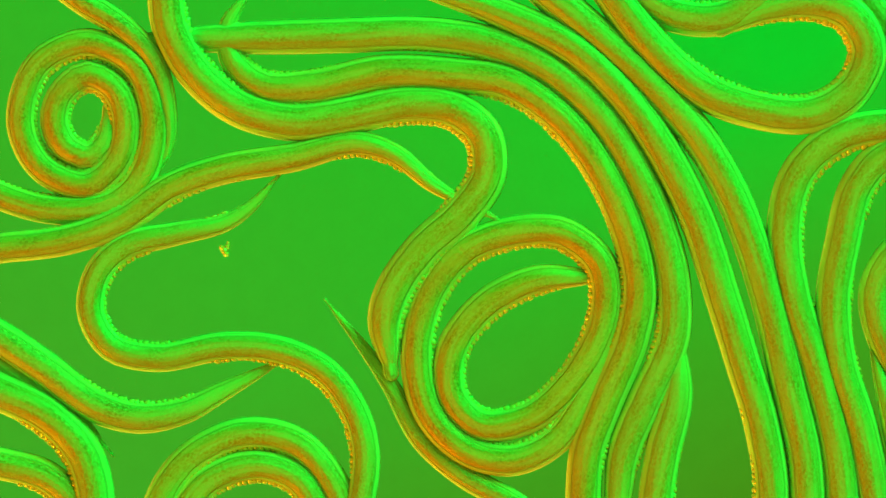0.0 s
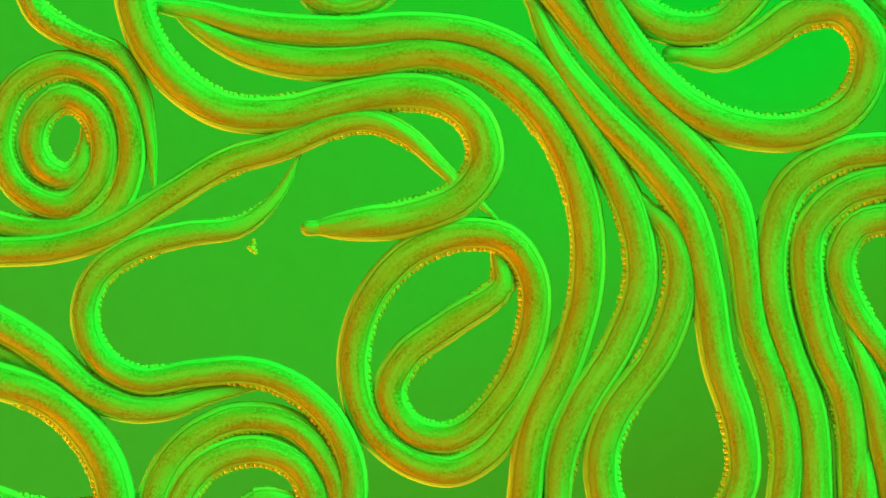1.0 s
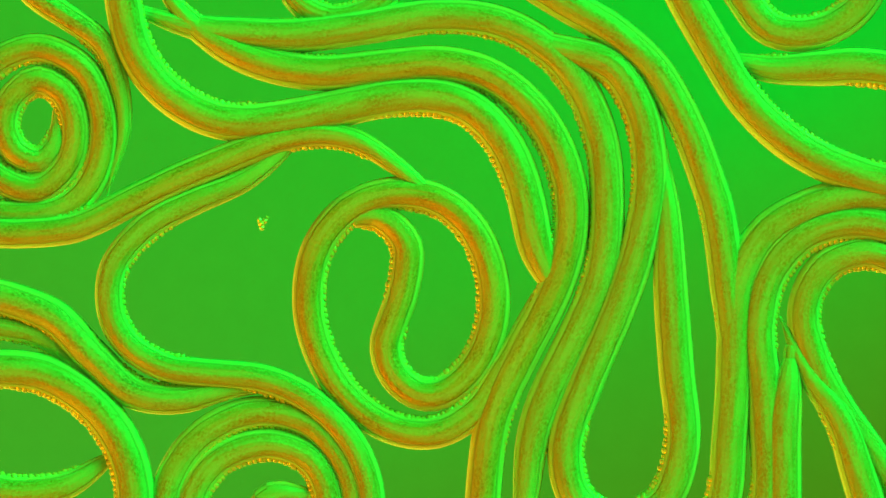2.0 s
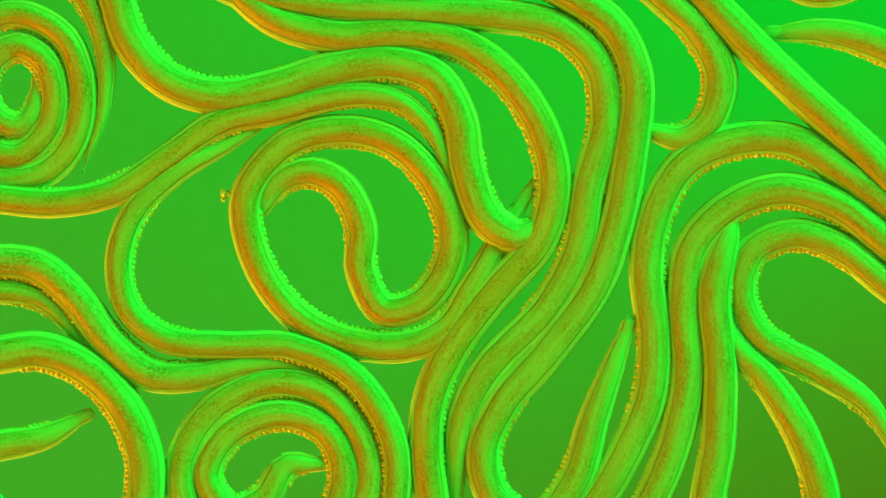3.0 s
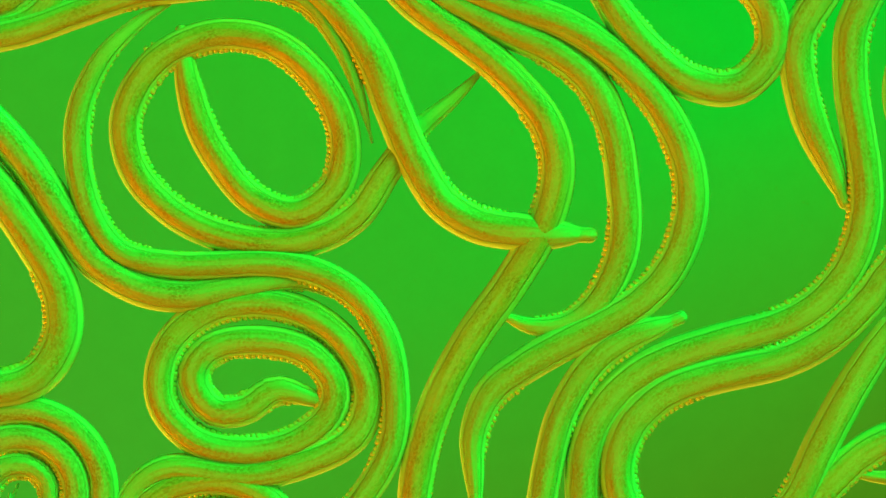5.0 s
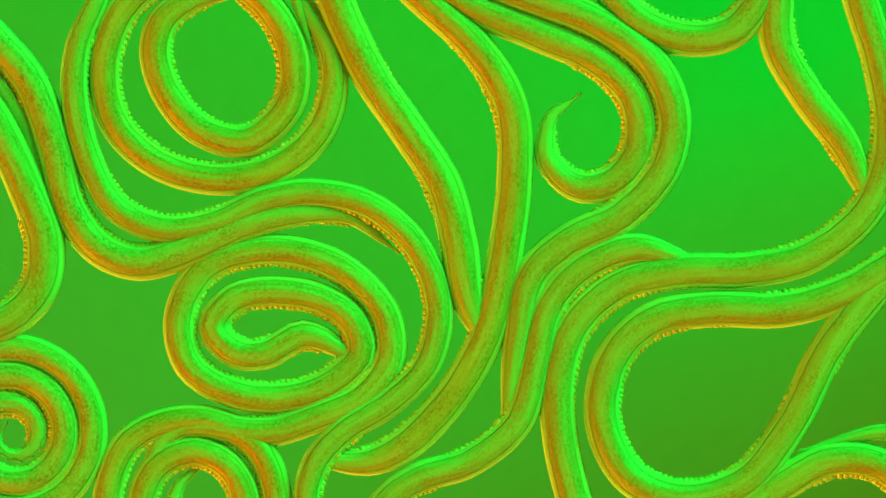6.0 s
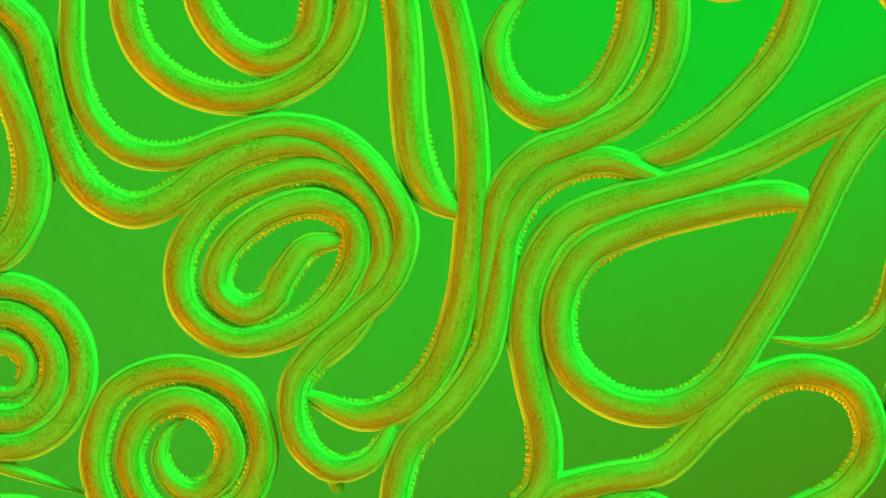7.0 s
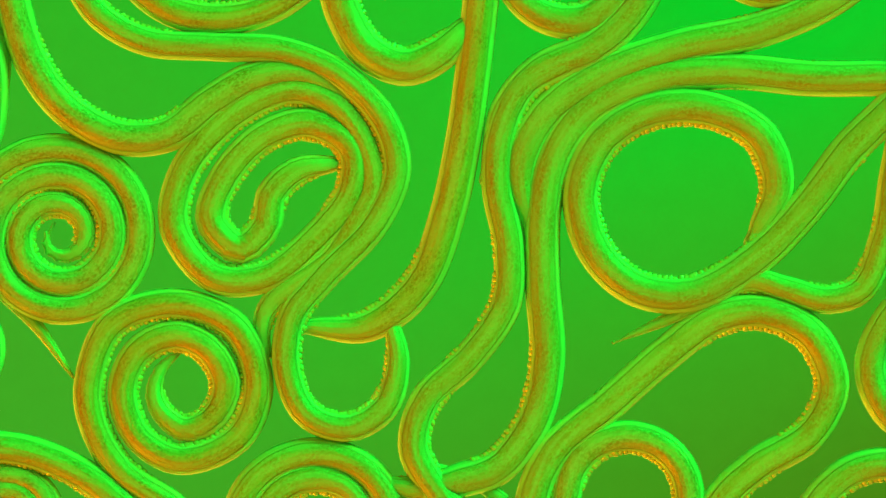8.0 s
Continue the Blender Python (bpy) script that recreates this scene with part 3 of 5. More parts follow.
    bend(w, 7.5, (-20, -120), (25, 0), (62, 100), (95, 210), (150, 298), (230, 326), (310, 300), (380, 240), (450, 205), (530, 195), (610, 230), (660, 310), tip="tail")
    bend(w, 8.0, (0, -120), (25, 0), (60, 110), (120, 192), (210, 243), (300, 238), (380, 180), (450, 140), (530, 130), (620, 175), (670, 260), tip="tail")

    # worm that rounds a wide loop at the left edge
    w = worm("thick worm rounding a wide loop at the slide's edge", 1400, 72, head=140, tail=260)
    bend(w, 0.0, (-120, 640), (0, 690), (90, 735), (150, 800), (172, 882), (165, 960), (100, 1030), (0, 1040), s=200)
    bend(w, 0.5, (-120, 640), (0, 685), (90, 730), (160, 800), (188, 882), (180, 960), (110, 1030), (0, 1040), s=200)
    bend(w, 1.0, (-120, 650), (0, 672), (100, 710), (175, 790), (208, 882), (195, 970), (120, 1030), (0, 1020), s=200)
    bend(w, 1.5, (-120, 670), (0, 665), (92, 688), (182, 760), (228, 860), (222, 950), (140, 1020), (20, 1010), s=200)
    bend(w, 3.0, (-120, 650), (0, 627), (80, 620), (170, 660), (235, 740), (262, 840), (240, 930), (160, 980), (50, 950), (-30, 890), s=200)
    bend(w, 3.5, (-120, 490), (0, 505), (80, 532), (165, 610), (215, 690), (228, 780), (190, 865), (110, 902), (30, 875), (-40, 810), s=200)
    bend(w, 4.0, (-120, 350), (0, 423), (90, 492), (165, 585), (198, 680), (175, 775), (100, 818), (20, 780), (-60, 710), s=200)
    bend(w, 4.5, (-80, 330), (0, 397), (70, 480), (122, 560), (132, 640), (95, 712), (20, 742), (-70, 720), (-130, 650), s=200)
    bend(w, 6.0, (-60, 130), (0, 225), (50, 330), (84, 430), (70, 515), (0, 572), (-90, 560), (-150, 500), s=200)
    bend(w, 6.5, (-60, 80), (0, 175), (50, 280), (78, 380), (62, 465), (0, 525), (-90, 510), (-150, 450), s=200)
    bend(w, 7.0, (-60, 20), (0, 115), (40, 200), (64, 300), (48, 390), (0, 448), (-90, 440), (-150, 380), s=200)
    bend(w, 7.5, (-70, 0), (-10, 100), (15, 200), (10, 290), (-30, 370), (-120, 390), (-180, 330), s=200)
    bend(w, 8.0, (-90, -60), (-40, 40), (-15, 150), (-30, 250), (-80, 310), (-170, 330), s=200)

    # thin tail between those two
    w = worm("thin worm tail squeezed between two thicker worms", 700, 52, tail=420, level=6)
    bend(w, 0.0, (-90, 610), (0, 640), (80, 690), (150, 745), (190, 790), tip="tail")
    bend(w, 0.5, (-90, 605), (0, 638), (80, 685), (150, 740), (195, 790), tip="tail")
    bend(w, 1.0, (-90, 600), (0, 620), (80, 660), (150, 720), (200, 770), tip="tail")
    bend(w, 1.5, (-90, 612), (0, 610), (80, 628), (150, 690), (215, 770), tip="tail")
    bend(w, 3.0, (-90, 520), (0, 515), (70, 525), (130, 575), (190, 650), (230, 710), tip="tail")
    bend(w, 3.5, (-90, 410), (0, 416), (70, 430), (125, 480), (160, 550), (200, 620), tip="tail")
    bend(w, 4.0, (-90, 320), (0, 347), (60, 372), (105, 430), (135, 500), (180, 570), tip="tail")
    bend(w, 4.5, (-90, 240), (0, 300), (50, 355), (88, 430), (115, 500), (140, 550), tip="tail")
    bend(w, 6.0, (-80, 60), (0, 150), (50, 230), (80, 330), (100, 400), tip="tail")
    bend(w, 7.0, (-60, -40), (0, 50), (48, 140), (75, 230), (95, 300), tip="tail")
    bend(w, 8.0, (-90, -120), (-20, 0), (10, 100), (10, 200), tip="tail")

    # head that reaches in at the lower left
    w = worm("worm head reaching in over open glass", 700, 60, head=170, tail=200)
    bend(w, 0.0, (150, 980), (135, 890), (85, 842), (0, 818), (-90, 800))
    bend(w, 0.5, (170, 960), (150, 880), (90, 835), (0, 810), (-90, 800))
    bend(w, 1.0, (215, 880), (150, 905), (60, 905), (-20, 880), (-100, 860))
    bend(w, 1.5, (215, 850), (140, 900), (50, 905), (-30, 865), (-100, 820))
    bend(w, 3.0, (140, 742), (80, 772), (0, 787), (-90, 800))
    bend(w, 3.5, (60, 655), (0, 648), (-90, 640))
    bend(w, 4.0, (-45, 605), (-130, 590), (-225, 585))
    bend(w, 4.5, (-60, 560), (-150, 540), (-250, 540))
    bend(w, 8.0, (-60, 360), (-150, 340), (-250, 340))

    # worm wound up in an oval coil
    w = worm("worm wound up in an oval coil around its own head", 2150, 58, head=150, tail=300)

    def oval(t, dx, dy):
        bend(w, t, *[(x + dx, y + dy) for x, y in ((570, 820), (510, 822), (468, 880), (410, 900), (368, 840), (410, 765), (500, 732), (580, 762), (610, 840), (575, 925), (460, 965), (350, 925), (322, 830), (370, 732), (470, 677), (570, 692), (640, 772), (655, 860), (610, 950), (520, 1000))])

    oval(0.0, -45, 90)
    oval(0.5, -48, 78)
    oval(1.0, -50, 62)
    oval(1.5, -38, 74)
    oval(2.8, -8, 18)
    oval(3.0, 0, 0)
    bend(w, 3.5, (560, 802), (500, 812), (465, 862), (400, 868), (365, 805), (410, 728), (500, 707), (578, 740), (602, 820), (560, 890), (450, 930), (340, 890), (308, 800), (350, 705), (460, 648), (560, 665), (640, 742), (652, 835), (605, 925), (510, 970))
    bend(w, 4.0, (565, 760), (500, 782), (450, 828), (390, 828), (352, 770), (390, 692), (480, 667), (560, 702), (586, 780), (540, 845), (440, 875), (335, 842), (292, 760), (325, 662), (430, 607), (540, 622), (620, 700), (645, 790), (600, 870), (500, 920))
    bend(w, 4.5, (530, 745), (455, 735), (400, 772), (345, 768), (322, 712), (352, 662), (440, 647), (530, 672), (568, 740), (530, 802), (430, 842), (315, 822), (262, 740), (292, 642), (400, 587), (520, 602), (600, 672), (628, 760), (590, 832), (480, 868))
    bend(w, 5.8, (620, 645), (540, 612), (470, 648), (415, 645), (378, 600), (420, 548), (540, 542), (620, 582), (638, 645), (560, 710), (440, 720), (338, 668), (318, 580), (370, 492), (480, 462), (600, 492), (680, 572), (690, 655), (640, 722), (540, 765))
    bend(w, 6.0, (622, 625), (540, 592), (470, 625), (418, 622), (380, 578), (420, 527), (540, 521), (620, 562), (638, 625), (560, 688), (440, 700), (340, 648), (320, 560), (370, 472), (480, 442), (600, 472), (680, 552), (690, 635), (640, 702), (540, 745))
    bend(w, 6.5, (632, 552), (555, 528), (500, 572), (450, 598), (395, 560), (412, 492), (500, 460), (600, 466), (660, 522), (640, 600), (540, 658), (420, 650), (342, 590), (342, 500), (420, 412), (540, 390), (640, 430), (700, 510), (692, 590), (665, 640))
    bend(w, 7.0, (608, 425), (545, 437), (508, 482), (480, 532), (430, 550), (385, 510), (402, 442), (470, 382), (560, 358), (622, 390), (630, 455), (580, 540), (500, 592), (410, 602), (332, 545), (322, 455), (380, 362), (480, 312), (580, 302), (660, 362), (682, 440), (660, 510))
    bend(w, 7.5, (588, 345), (522, 357), (482, 410), (470, 470), (420, 498), (377, 450), (400, 372), (470, 302), (550, 280), (612, 322), (612, 400), (542, 490), (450, 552), (360, 540), (312, 460), (332, 370), (420, 262), (520, 225), (600, 260), (648, 322), (655, 400), (612, 470))
    bend(w, 8.0, (598, 290), (530, 302), (485, 342), (470, 402), (425, 438), (377, 390), (402, 312), (470, 242), (550, 220), (622, 262), (622, 340), (560, 422), (470, 490), (380, 490), (312, 402), (330, 302), (420, 202), (520, 160), (600, 190), (650, 262), (662, 332), (630, 400))

    # two flat coils rising from below on the left
    w = worm("small worm rolled into a tight flat coil", 1750, 54, head=200, tail=340)
    for t, cx, cy in ((0.0, -60, 1400), (3.5, 30, 1085), (4.0, 40, 1006), (4.5, 52, 932), (5.8, 32, 795), (6.0, 24, 770), (6.5, 8, 718), (7.0, 8, 660), (7.5, 28, 560), (8.0, 108, 418)):
        bend(w, t, *coil(cx, cy, 166, 14, 190, 3.1, 1))
    w = worm("worm rolled into a flat coil with its tail end free", 2100, 56, head=200, tail=320)
    for t, cx, cy in ((0.0, 420, 1500), (3.5, 400, 1160), (4.5, 400, 1042), (5.8, 345, 905), (6.0, 345, 882), (6.5, 325, 838), (7.0, 322, 792), (7.5, 315, 748), (8.0, 312, 678)):
        bend(w, t, *[(cx + x, cy + y) for x, y in ((160, 330), (60, 270), (-12, 212), (-97, 152), (-143, 72), (-152, 2), (-110, -105), (-2, -141), (105, -100), (146, 2), (110, 95), (8, 134), (-65, 92), (-92, 12), (-62, -58), (3, -85), (62, -57), (90, 2), (66, 58), (18, 79), (-22, 52), (-36, 14), (-22, -28), (8, -55))], tip="tail")

    # thread-thin tail between the coils
    w = worm("thread-thin worm tail stretched between two coils", 500, 44, tail=420)
    bend(w, 0.0, (-220, 1000), (-100, 1040), (0, 1080), (160, 1120), tip="tail")
    bend(w, 6.5, (-220, 780), (-100, 820), (0, 860), (160, 920), tip="tail")
    bend(w, 7.0, (-220, 750), (-100, 785), (0, 822), (150, 872), tip="tail")
    bend(w, 7.5, (-200, 620), (-100, 670), (0, 728), (70, 765), (145, 800), tip="tail")
    bend(w, 8.0, (-160, 350), (-70, 430), (0, 507), (70, 580), (132, 668), tip="tail")

    # the bundle that arches over the right half
    w = worm("long worm arching across the slide beside others", 1720, 66, head=320, tail=200)
    bend(w, 0.0, (440, -10), (405, 50), (415, 110), (470, 155), (560, 155), (680, 130), (800, 135), (900, 150), (990, 210), (1060, 300), (1110, 410), (1130, 510), (1115, 600), (1070, 710), (1038, 800), (1030, 900))
    bend(w, 0.5, (290, -20), (350, 35), (440, 85), (560, 108), (700, 92), (800, 108), (900, 165), (970, 260), (1010, 360), (1034, 480), (1020, 600), (970, 720), (955, 800), (955, 900))
    bend(w, 1.0, (290, -20), (335, 35), (430, 90), (540, 113), (650, 110), (760, 96), (860, 122), (950, 195), (1010, 295), (1037, 400), (1035, 520), (1000, 640), (945, 760), (925, 900))
    bend(w, 1.5, (262, -20), (285, 25), (340, 90), (420, 137), (520, 155), (640, 132), (760, 97), (860, 112), (950, 182), (1000, 275), (1018, 385), (1008, 510), (982, 620), (945, 740), (932, 900))
    bend(w, 1.7, (262, -20), (290, 25), (350, 90), (430, 132), (540, 150), (660, 140), (780, 128), (870, 145), (950, 205), (1000, 290), (1020, 385), (1008, 510), (965, 620), (915, 740), (890, 900))
    bend(w, 2.8, (390, -20), (470, 40), (580, 85), (700, 80), (810, 90), (890, 140), (955, 230), (985, 330), (965, 430), (890, 520), (810, 620), (765, 720), (755, 820), (765, 900), s=150)
    bend(w, 3.0, (410, -20), (490, 38), (600, 67), (720, 62), (820, 82), (900, 142), (960, 235), (980, 330), (955, 425), (880, 512), (805, 610), (762, 705), (755, 800), (768, 900), s=150)
    bend(w, 3.5, (450, -20), (560, 37), (680, 52), (800, 77), (900, 122), (980, 195), (1010, 280), (988, 365), (905, 460), (825, 560), (775, 680), (760, 780), (768, 900), s=220)
    bend(w, 4.0, (500, -20), (640, 20), (780, 57), (900, 97), (980, 155), (1022, 240), (1005, 340), (940, 430), (850, 530), (782, 620), (750, 720), (752, 810), (785, 900), s=280)
    bend(w, 4.5, (620, -20), (740, 58), (860, 112), (960, 172), (1018, 250), (1025, 340), (975, 430), (890, 512), (800, 592), (742, 680), (722, 770), (742, 860), (790, 930), s=350)
    bend(w, 5.8, (700, 10), (800, 130), (880, 200), (928, 300), (932, 420), (905, 550), (855, 680), (790, 770), (690, 835), (590, 845), tip="tail")
    bend(w, 6.0, (740, -10), (845, 90), (903, 190), (910, 320), (892, 460), (862, 590), (800, 700), (710, 790), (650, 815), (572, 812), tip="tail")
    bend(w, 6.5, (738, -10), (812, 80), (852, 180), (858, 300), (855, 450), (842, 570), (800, 680), (720, 755), (630, 785), (548, 750), tip="tail")
    bend(w, 7.0, (790, -10), (820, 120), (836, 260), (834, 400), (818, 530), (780, 640), (720, 710), (640, 735), (555, 703), tip="tail")
    bend(w, 7.5, (836, -10), (842, 150), (836, 300), (815, 420), (780, 520), (730, 600), (650, 645), (542, 632), tip="tail")
    bend(w, 8.0, (852, -10), (838, 120), (818, 260), (792, 380), (752, 490), (700, 548), (640, 580), (548, 578), tip="tail")

    w = worm("long worm lying in the middle of an arching bundle", 1700, 64, head=260, tail=310)
    bend(w, 0.0, (280, 72), (400, 70), (600, 65), (750, 62), (870, 80), (965, 122), (1055, 200), (1115, 290), (1165, 400), (1190, 500), (1188, 600), (1140, 710), (1103, 800), (1090, 900))
    bend(w, 0.5, (300, 0), (400, 22), (520, 40), (640, 50), (750, 65), (845, 88), (930, 140), (1010, 230), (1062, 330), (1090, 450), (1082, 570), (1045, 690), (1025, 800), (1030, 900))
    bend(w, 1.0, (280, 10), (350, 22), (450, 48), (600, 60), (740, 52), (850, 67), (940, 112), (1010, 190), (1075, 290), (1122, 400), (1132, 500), (1092, 610), (1025, 720), (992, 810), (985, 900))
    bend(w, 1.5, (200, 80), (270, 76), (400, 95), (520, 105), (640, 75), (760, 30), (860, 35), (950, 82), (1020, 170), (1065, 270), (1097, 380), (1098, 500), (1055, 610), (1005, 720), (992, 900))
    bend(w, 1.7, (260, 60), (400, 85), (520, 90), (640, 65), (760, 38), (860, 50), (950, 105), (1020, 190), (1062, 280), (1080, 390), (1070, 510), (1030, 620), (990, 740), (975, 900))
    bend(w, 2.8, (440, 0), (560, 5), (700, 18), (840, 22), (960, 28), (1050, 85), (1075, 190), (1055, 310), (1030, 430), (985, 520), (900, 620), (830, 710), (808, 830), (806, 930), tip="tail")
    bend(w, 3.0, (460, -5), (600, 12), (740, 20), (880, 30), (985, 52), (1055, 115), (1070, 215), (1040, 330), (1022, 440), (965, 545), (865, 650), (818, 740), (808, 830), (806, 925), tip="tail")
    bend(w, 3.5, (560, -10), (700, 12), (850, 25), (960, 38), (1045, 90), (1080, 175), (1062, 300), (1060, 420), (1050, 520), (985, 622), (900, 665), (820, 702), tip="tail")
    bend(w, 4.0, (660, -5), (800, 22), (920, 50), (1020, 85), (1085, 160), (1085, 240), (1068, 330), (1082, 430), (1098, 540), (1062, 628), (985, 655), (902, 633), tip="tail")
    bend(w, 4.5, (720, -30), (850, 35), (960, 85), (1060, 135), (1112, 210), (1100, 300), (1055, 400), (1022, 530), (970, 628), (900, 670), (835, 687), tip="tail")
    bend(w, 5.8, (700, 0), (800, 60), (950, 112), (1080, 152), (1160, 210), (1172, 290), (1125, 362), (1060, 380), (1005, 345), (990, 280), tip="tail")
    bend(w, 6.0, (760, -30), (850, 20), (950, 62), (1060, 112), (1122, 180), (1128, 260), (1085, 320), (1020, 330), (968, 280), (975, 210), (1010, 180), tip="tail")
    bend(w, 6.5, (880, -50), (980, 0), (1050, 60), (1085, 140), (1075, 220), (1020, 280), (960, 272), (910, 210), (908, 140), (950, 70), (1000, 40), tip="tail")
    bend(w, 7.0, (1100, -120), (1125, 0), (1105, 90), (1050, 175), (970, 205), (905, 170), (875, 90), (900, 20), (960, -30), tip="tail")
    bend(w, 7.5, (1110, -150), (1125, -40), (1095, 60), (1030, 120), (960, 115), (905, 60), (890, -20), (920, -90), tip="tail")
    bend(w, 8.0, (1110, -220), (1120, -100), (1090, -10), (1030, 38), (960, 30), (905, -20), (890, -100), (920, -170), tip="tail")

    # the worm that turns back below the field
    w = worm("long worm doubled back on itself in a hairpin", 1750, 66, head=170, tail=300, level=4)
    bend(w, 0.0, (1200, 625), (1198, 700), (1172, 800), (1160, 900), (1180, 1000), (1260, 1030), (1340, 980), (1362, 880), (1345, 750), (1312, 640), (1275, 520), (1232, 390), (1172, 270), (1102, 170), (1020, 92), (920, 40), (830, 5), (740, -20), tip="both")
    bend(w, 0.5, (1108, 385), (1160, 435), (1180, 515), (1150, 640), (1095, 760), (1105, 840), (1160, 910), (1250, 930), (1320, 880), (1345, 780), (1312, 640), (1260, 520), (1200, 400), (1130, 290), (1050, 190), (980, 100), (930, 10), (910, -40), tip="both")
    bend(w, 1.0, (1145, 368), (1188, 415), (1203, 500), (1165, 620), (1085, 735), (1062, 820), (1085, 910), (1170, 950), (1260, 930), (1310, 850), (1305, 750), (1270, 640), (1248, 500), (1215, 380), (1150, 290), (1060, 200), (990, 110), (945, 15), tip="both")
    bend(w, 1.5, (1085, 233), (1140, 280), (1172, 370), (1168, 470), (1130, 590), (1072, 700), (1060, 800), (1085, 890), (1150, 930), (1230, 910), (1285, 820), (1255, 690), (1232, 550), (1235, 420), (1205, 330), (1145, 235), (1080, 165), (1020, 100), tip="both")
    bend(w, 1.7, (1035, 148), (1110, 180), (1148, 260), (1155, 370), (1125, 500), (1072, 640), (1035, 760), (1050, 860), (1120, 920), (1210, 900), (1258, 820), (1245, 690), (1218, 550), (1210, 420), (1200, 300), (1178, 205), tip="both")
    bend(w, 2.0, (995, 90), (1080, 120), (1130, 195), (1148, 310), (1130, 430), (1090, 550), (1035, 680), (1000, 790), (1020, 880), (1090, 920), (1170, 885), (1205, 790), (1195, 650), (1185, 510), (1180, 380), (1170, 290), tip="tail")
    bend(w, 2.25, (930, 20), (1040, 50), (1115, 110), (1145, 220), (1140, 340), (1105, 470), (1050, 600), (985, 700), (960, 800), (990, 890), (1070, 905), (1130, 830), (1150, 690), (1160, 540), (1170, 400), tip="tail")
    bend(w, 2.5, (860, -60), (980, 0), (1080, 70), (1125, 160), (1130, 280), (1105, 400), (1055, 520), (985, 630), (930, 730), (925, 830), (980, 895), (1055, 860), (1095, 750), (1115, 620), (1140, 500), tip="tail")
    bend(w, 2.8, (800, -120), (920, -50), (1020, 0), (1095, 70), (1130, 180), (1118, 300), (1088, 420), (1030, 540), (940, 640), (890, 740), (900, 840), (980, 880), (1050, 820), (1070, 700), (1110, 560), tip="tail")
    bend(w, 3.0, (780, -110), (900, -60), (1010, -5), (1085, 50), (1125, 140), (1115, 270), (1090, 400), (1050, 510), (970, 620), (890, 715), (855, 800), (880, 885), (950, 920), (1015, 850), (1050, 740), (1105, 590), tip="tail")
    bend(w, 3.5, (800, -90), (920, -50), (1030, -10), (1105, 75), (1145, 180), (1150, 320), (1132, 450), (1090, 560), (1000, 655), (920, 735), (895, 820), (920, 900), (1000, 940), tip="tail")
    bend(w, 4.0, (830, -70), (950, -30), (1060, 25), (1130, 95), (1172, 200), (1190, 330), (1203, 450), (1180, 560), (1115, 650), (1010, 722), (920, 770), (875, 830), (866, 920), tip="tail")
    bend(w, 4.5, (780, -10), (950, 50), (1070, 95), (1150, 175), (1200, 290), (1212, 400), (1180, 505), (1105, 605), (1000, 672), (900, 720), (820, 755), (785, 820), (800, 920), tip="tail")
    bend(w, 5.8, (800, -40), (950, 15), (1100, 70), (1200, 150), (1240, 240), (1220, 345), (1130, 418), (1020, 468), (952, 535), (928, 640), (908, 760), tip="tail")
    bend(w, 6.0, (780, -60), (930, -5), (1050, 40), (1150, 112), (1190, 205), (1172, 300), (1100, 380), (1000, 430), (940, 490), (915, 600), (900, 720), tip="tail")
    bend(w, 6.5, (980, -170), (1085, -80), (1140, 0), (1158, 120), (1140, 215), (1090, 300), (1010, 355), (930, 400), (892, 480), (875, 580), (862, 690), tip="tail")
    bend(w, 7.0, (1100, -190), (1170, -90), (1190, 0), (1180, 100), (1130, 185), (1040, 240), (940, 282), (888, 345), (868, 440), (850, 580), tip="tail")
    bend(w, 7.5, (1130, -250), (1180, -150), (1185, -40), (1160, 60), (1090, 140), (990, 178), (920, 225), (878, 310), (862, 430), tip="tail")
    bend(w, 8.0, (1180, -320), (1190, -200), (1170, -90), (1120, 20), (1050, 85), (950, 130), (890, 200), (865, 300), tip="tail")

    # worm that rises from below and lays itself along the bundle
    w = worm("slender worm laid closely along another", 1700, 58, head=120, tail=200, level=10, body=3)
    bend(w, 0.0, (900, 1400), (850, 1500), (800, 1600))
    bend(w, 3.5, (1090, 930), (1060, 1000), (1040, 1080))
    bend(w, 4.0, (1112, 742), (1062, 840), (1030, 920), (1000, 1020))
    bend(w, 4.5, (1152, 635), (1060, 720), (1005, 830), (978, 920), (960, 1020))
    bend(w, 5.8, (1208, 480), (1120, 466), (1040, 492), (982, 560), (960, 650), (938, 750), (880, 830), (800, 872), (700, 920), (620, 1000))
    bend(w, 6.0, (1210, 458), (1120, 440), (1030, 475), (970, 545), (948, 640), (915, 745), (830, 815), (740, 845), (680, 890), (640, 970))
    bend(w, 6.5, (1208, 390), (1110, 375), (1010, 402), (940, 480), (913, 580), (890, 680), (848, 752), (770, 800), (700, 850), (680, 940))
    bend(w, 7.0, (1165, 312), (1060, 285), (960, 322), (900, 405), (882, 520), (860, 620), (805, 705), (730, 780), (702, 860), (700, 950))
    bend(w, 7.5, (1160, 170), (1050, 192), (960, 242), (902, 330), (888, 430), (885, 540), (822, 645), (745, 725), (722, 800), (735, 880), (780, 950))
    bend(w, 8.0, (1095, 42), (1010, 105), (930, 150), (888, 230), (880, 330), (900, 440), (893, 540), (830, 632), (755, 705), (733, 790), (765, 855), (830, 930))

    # worm that withdraws upwards and turns its tail into a hook
    w = worm("worm with its tail end turned into a hook", 1550, 66, head=150, tail=190, level=2, body=3)
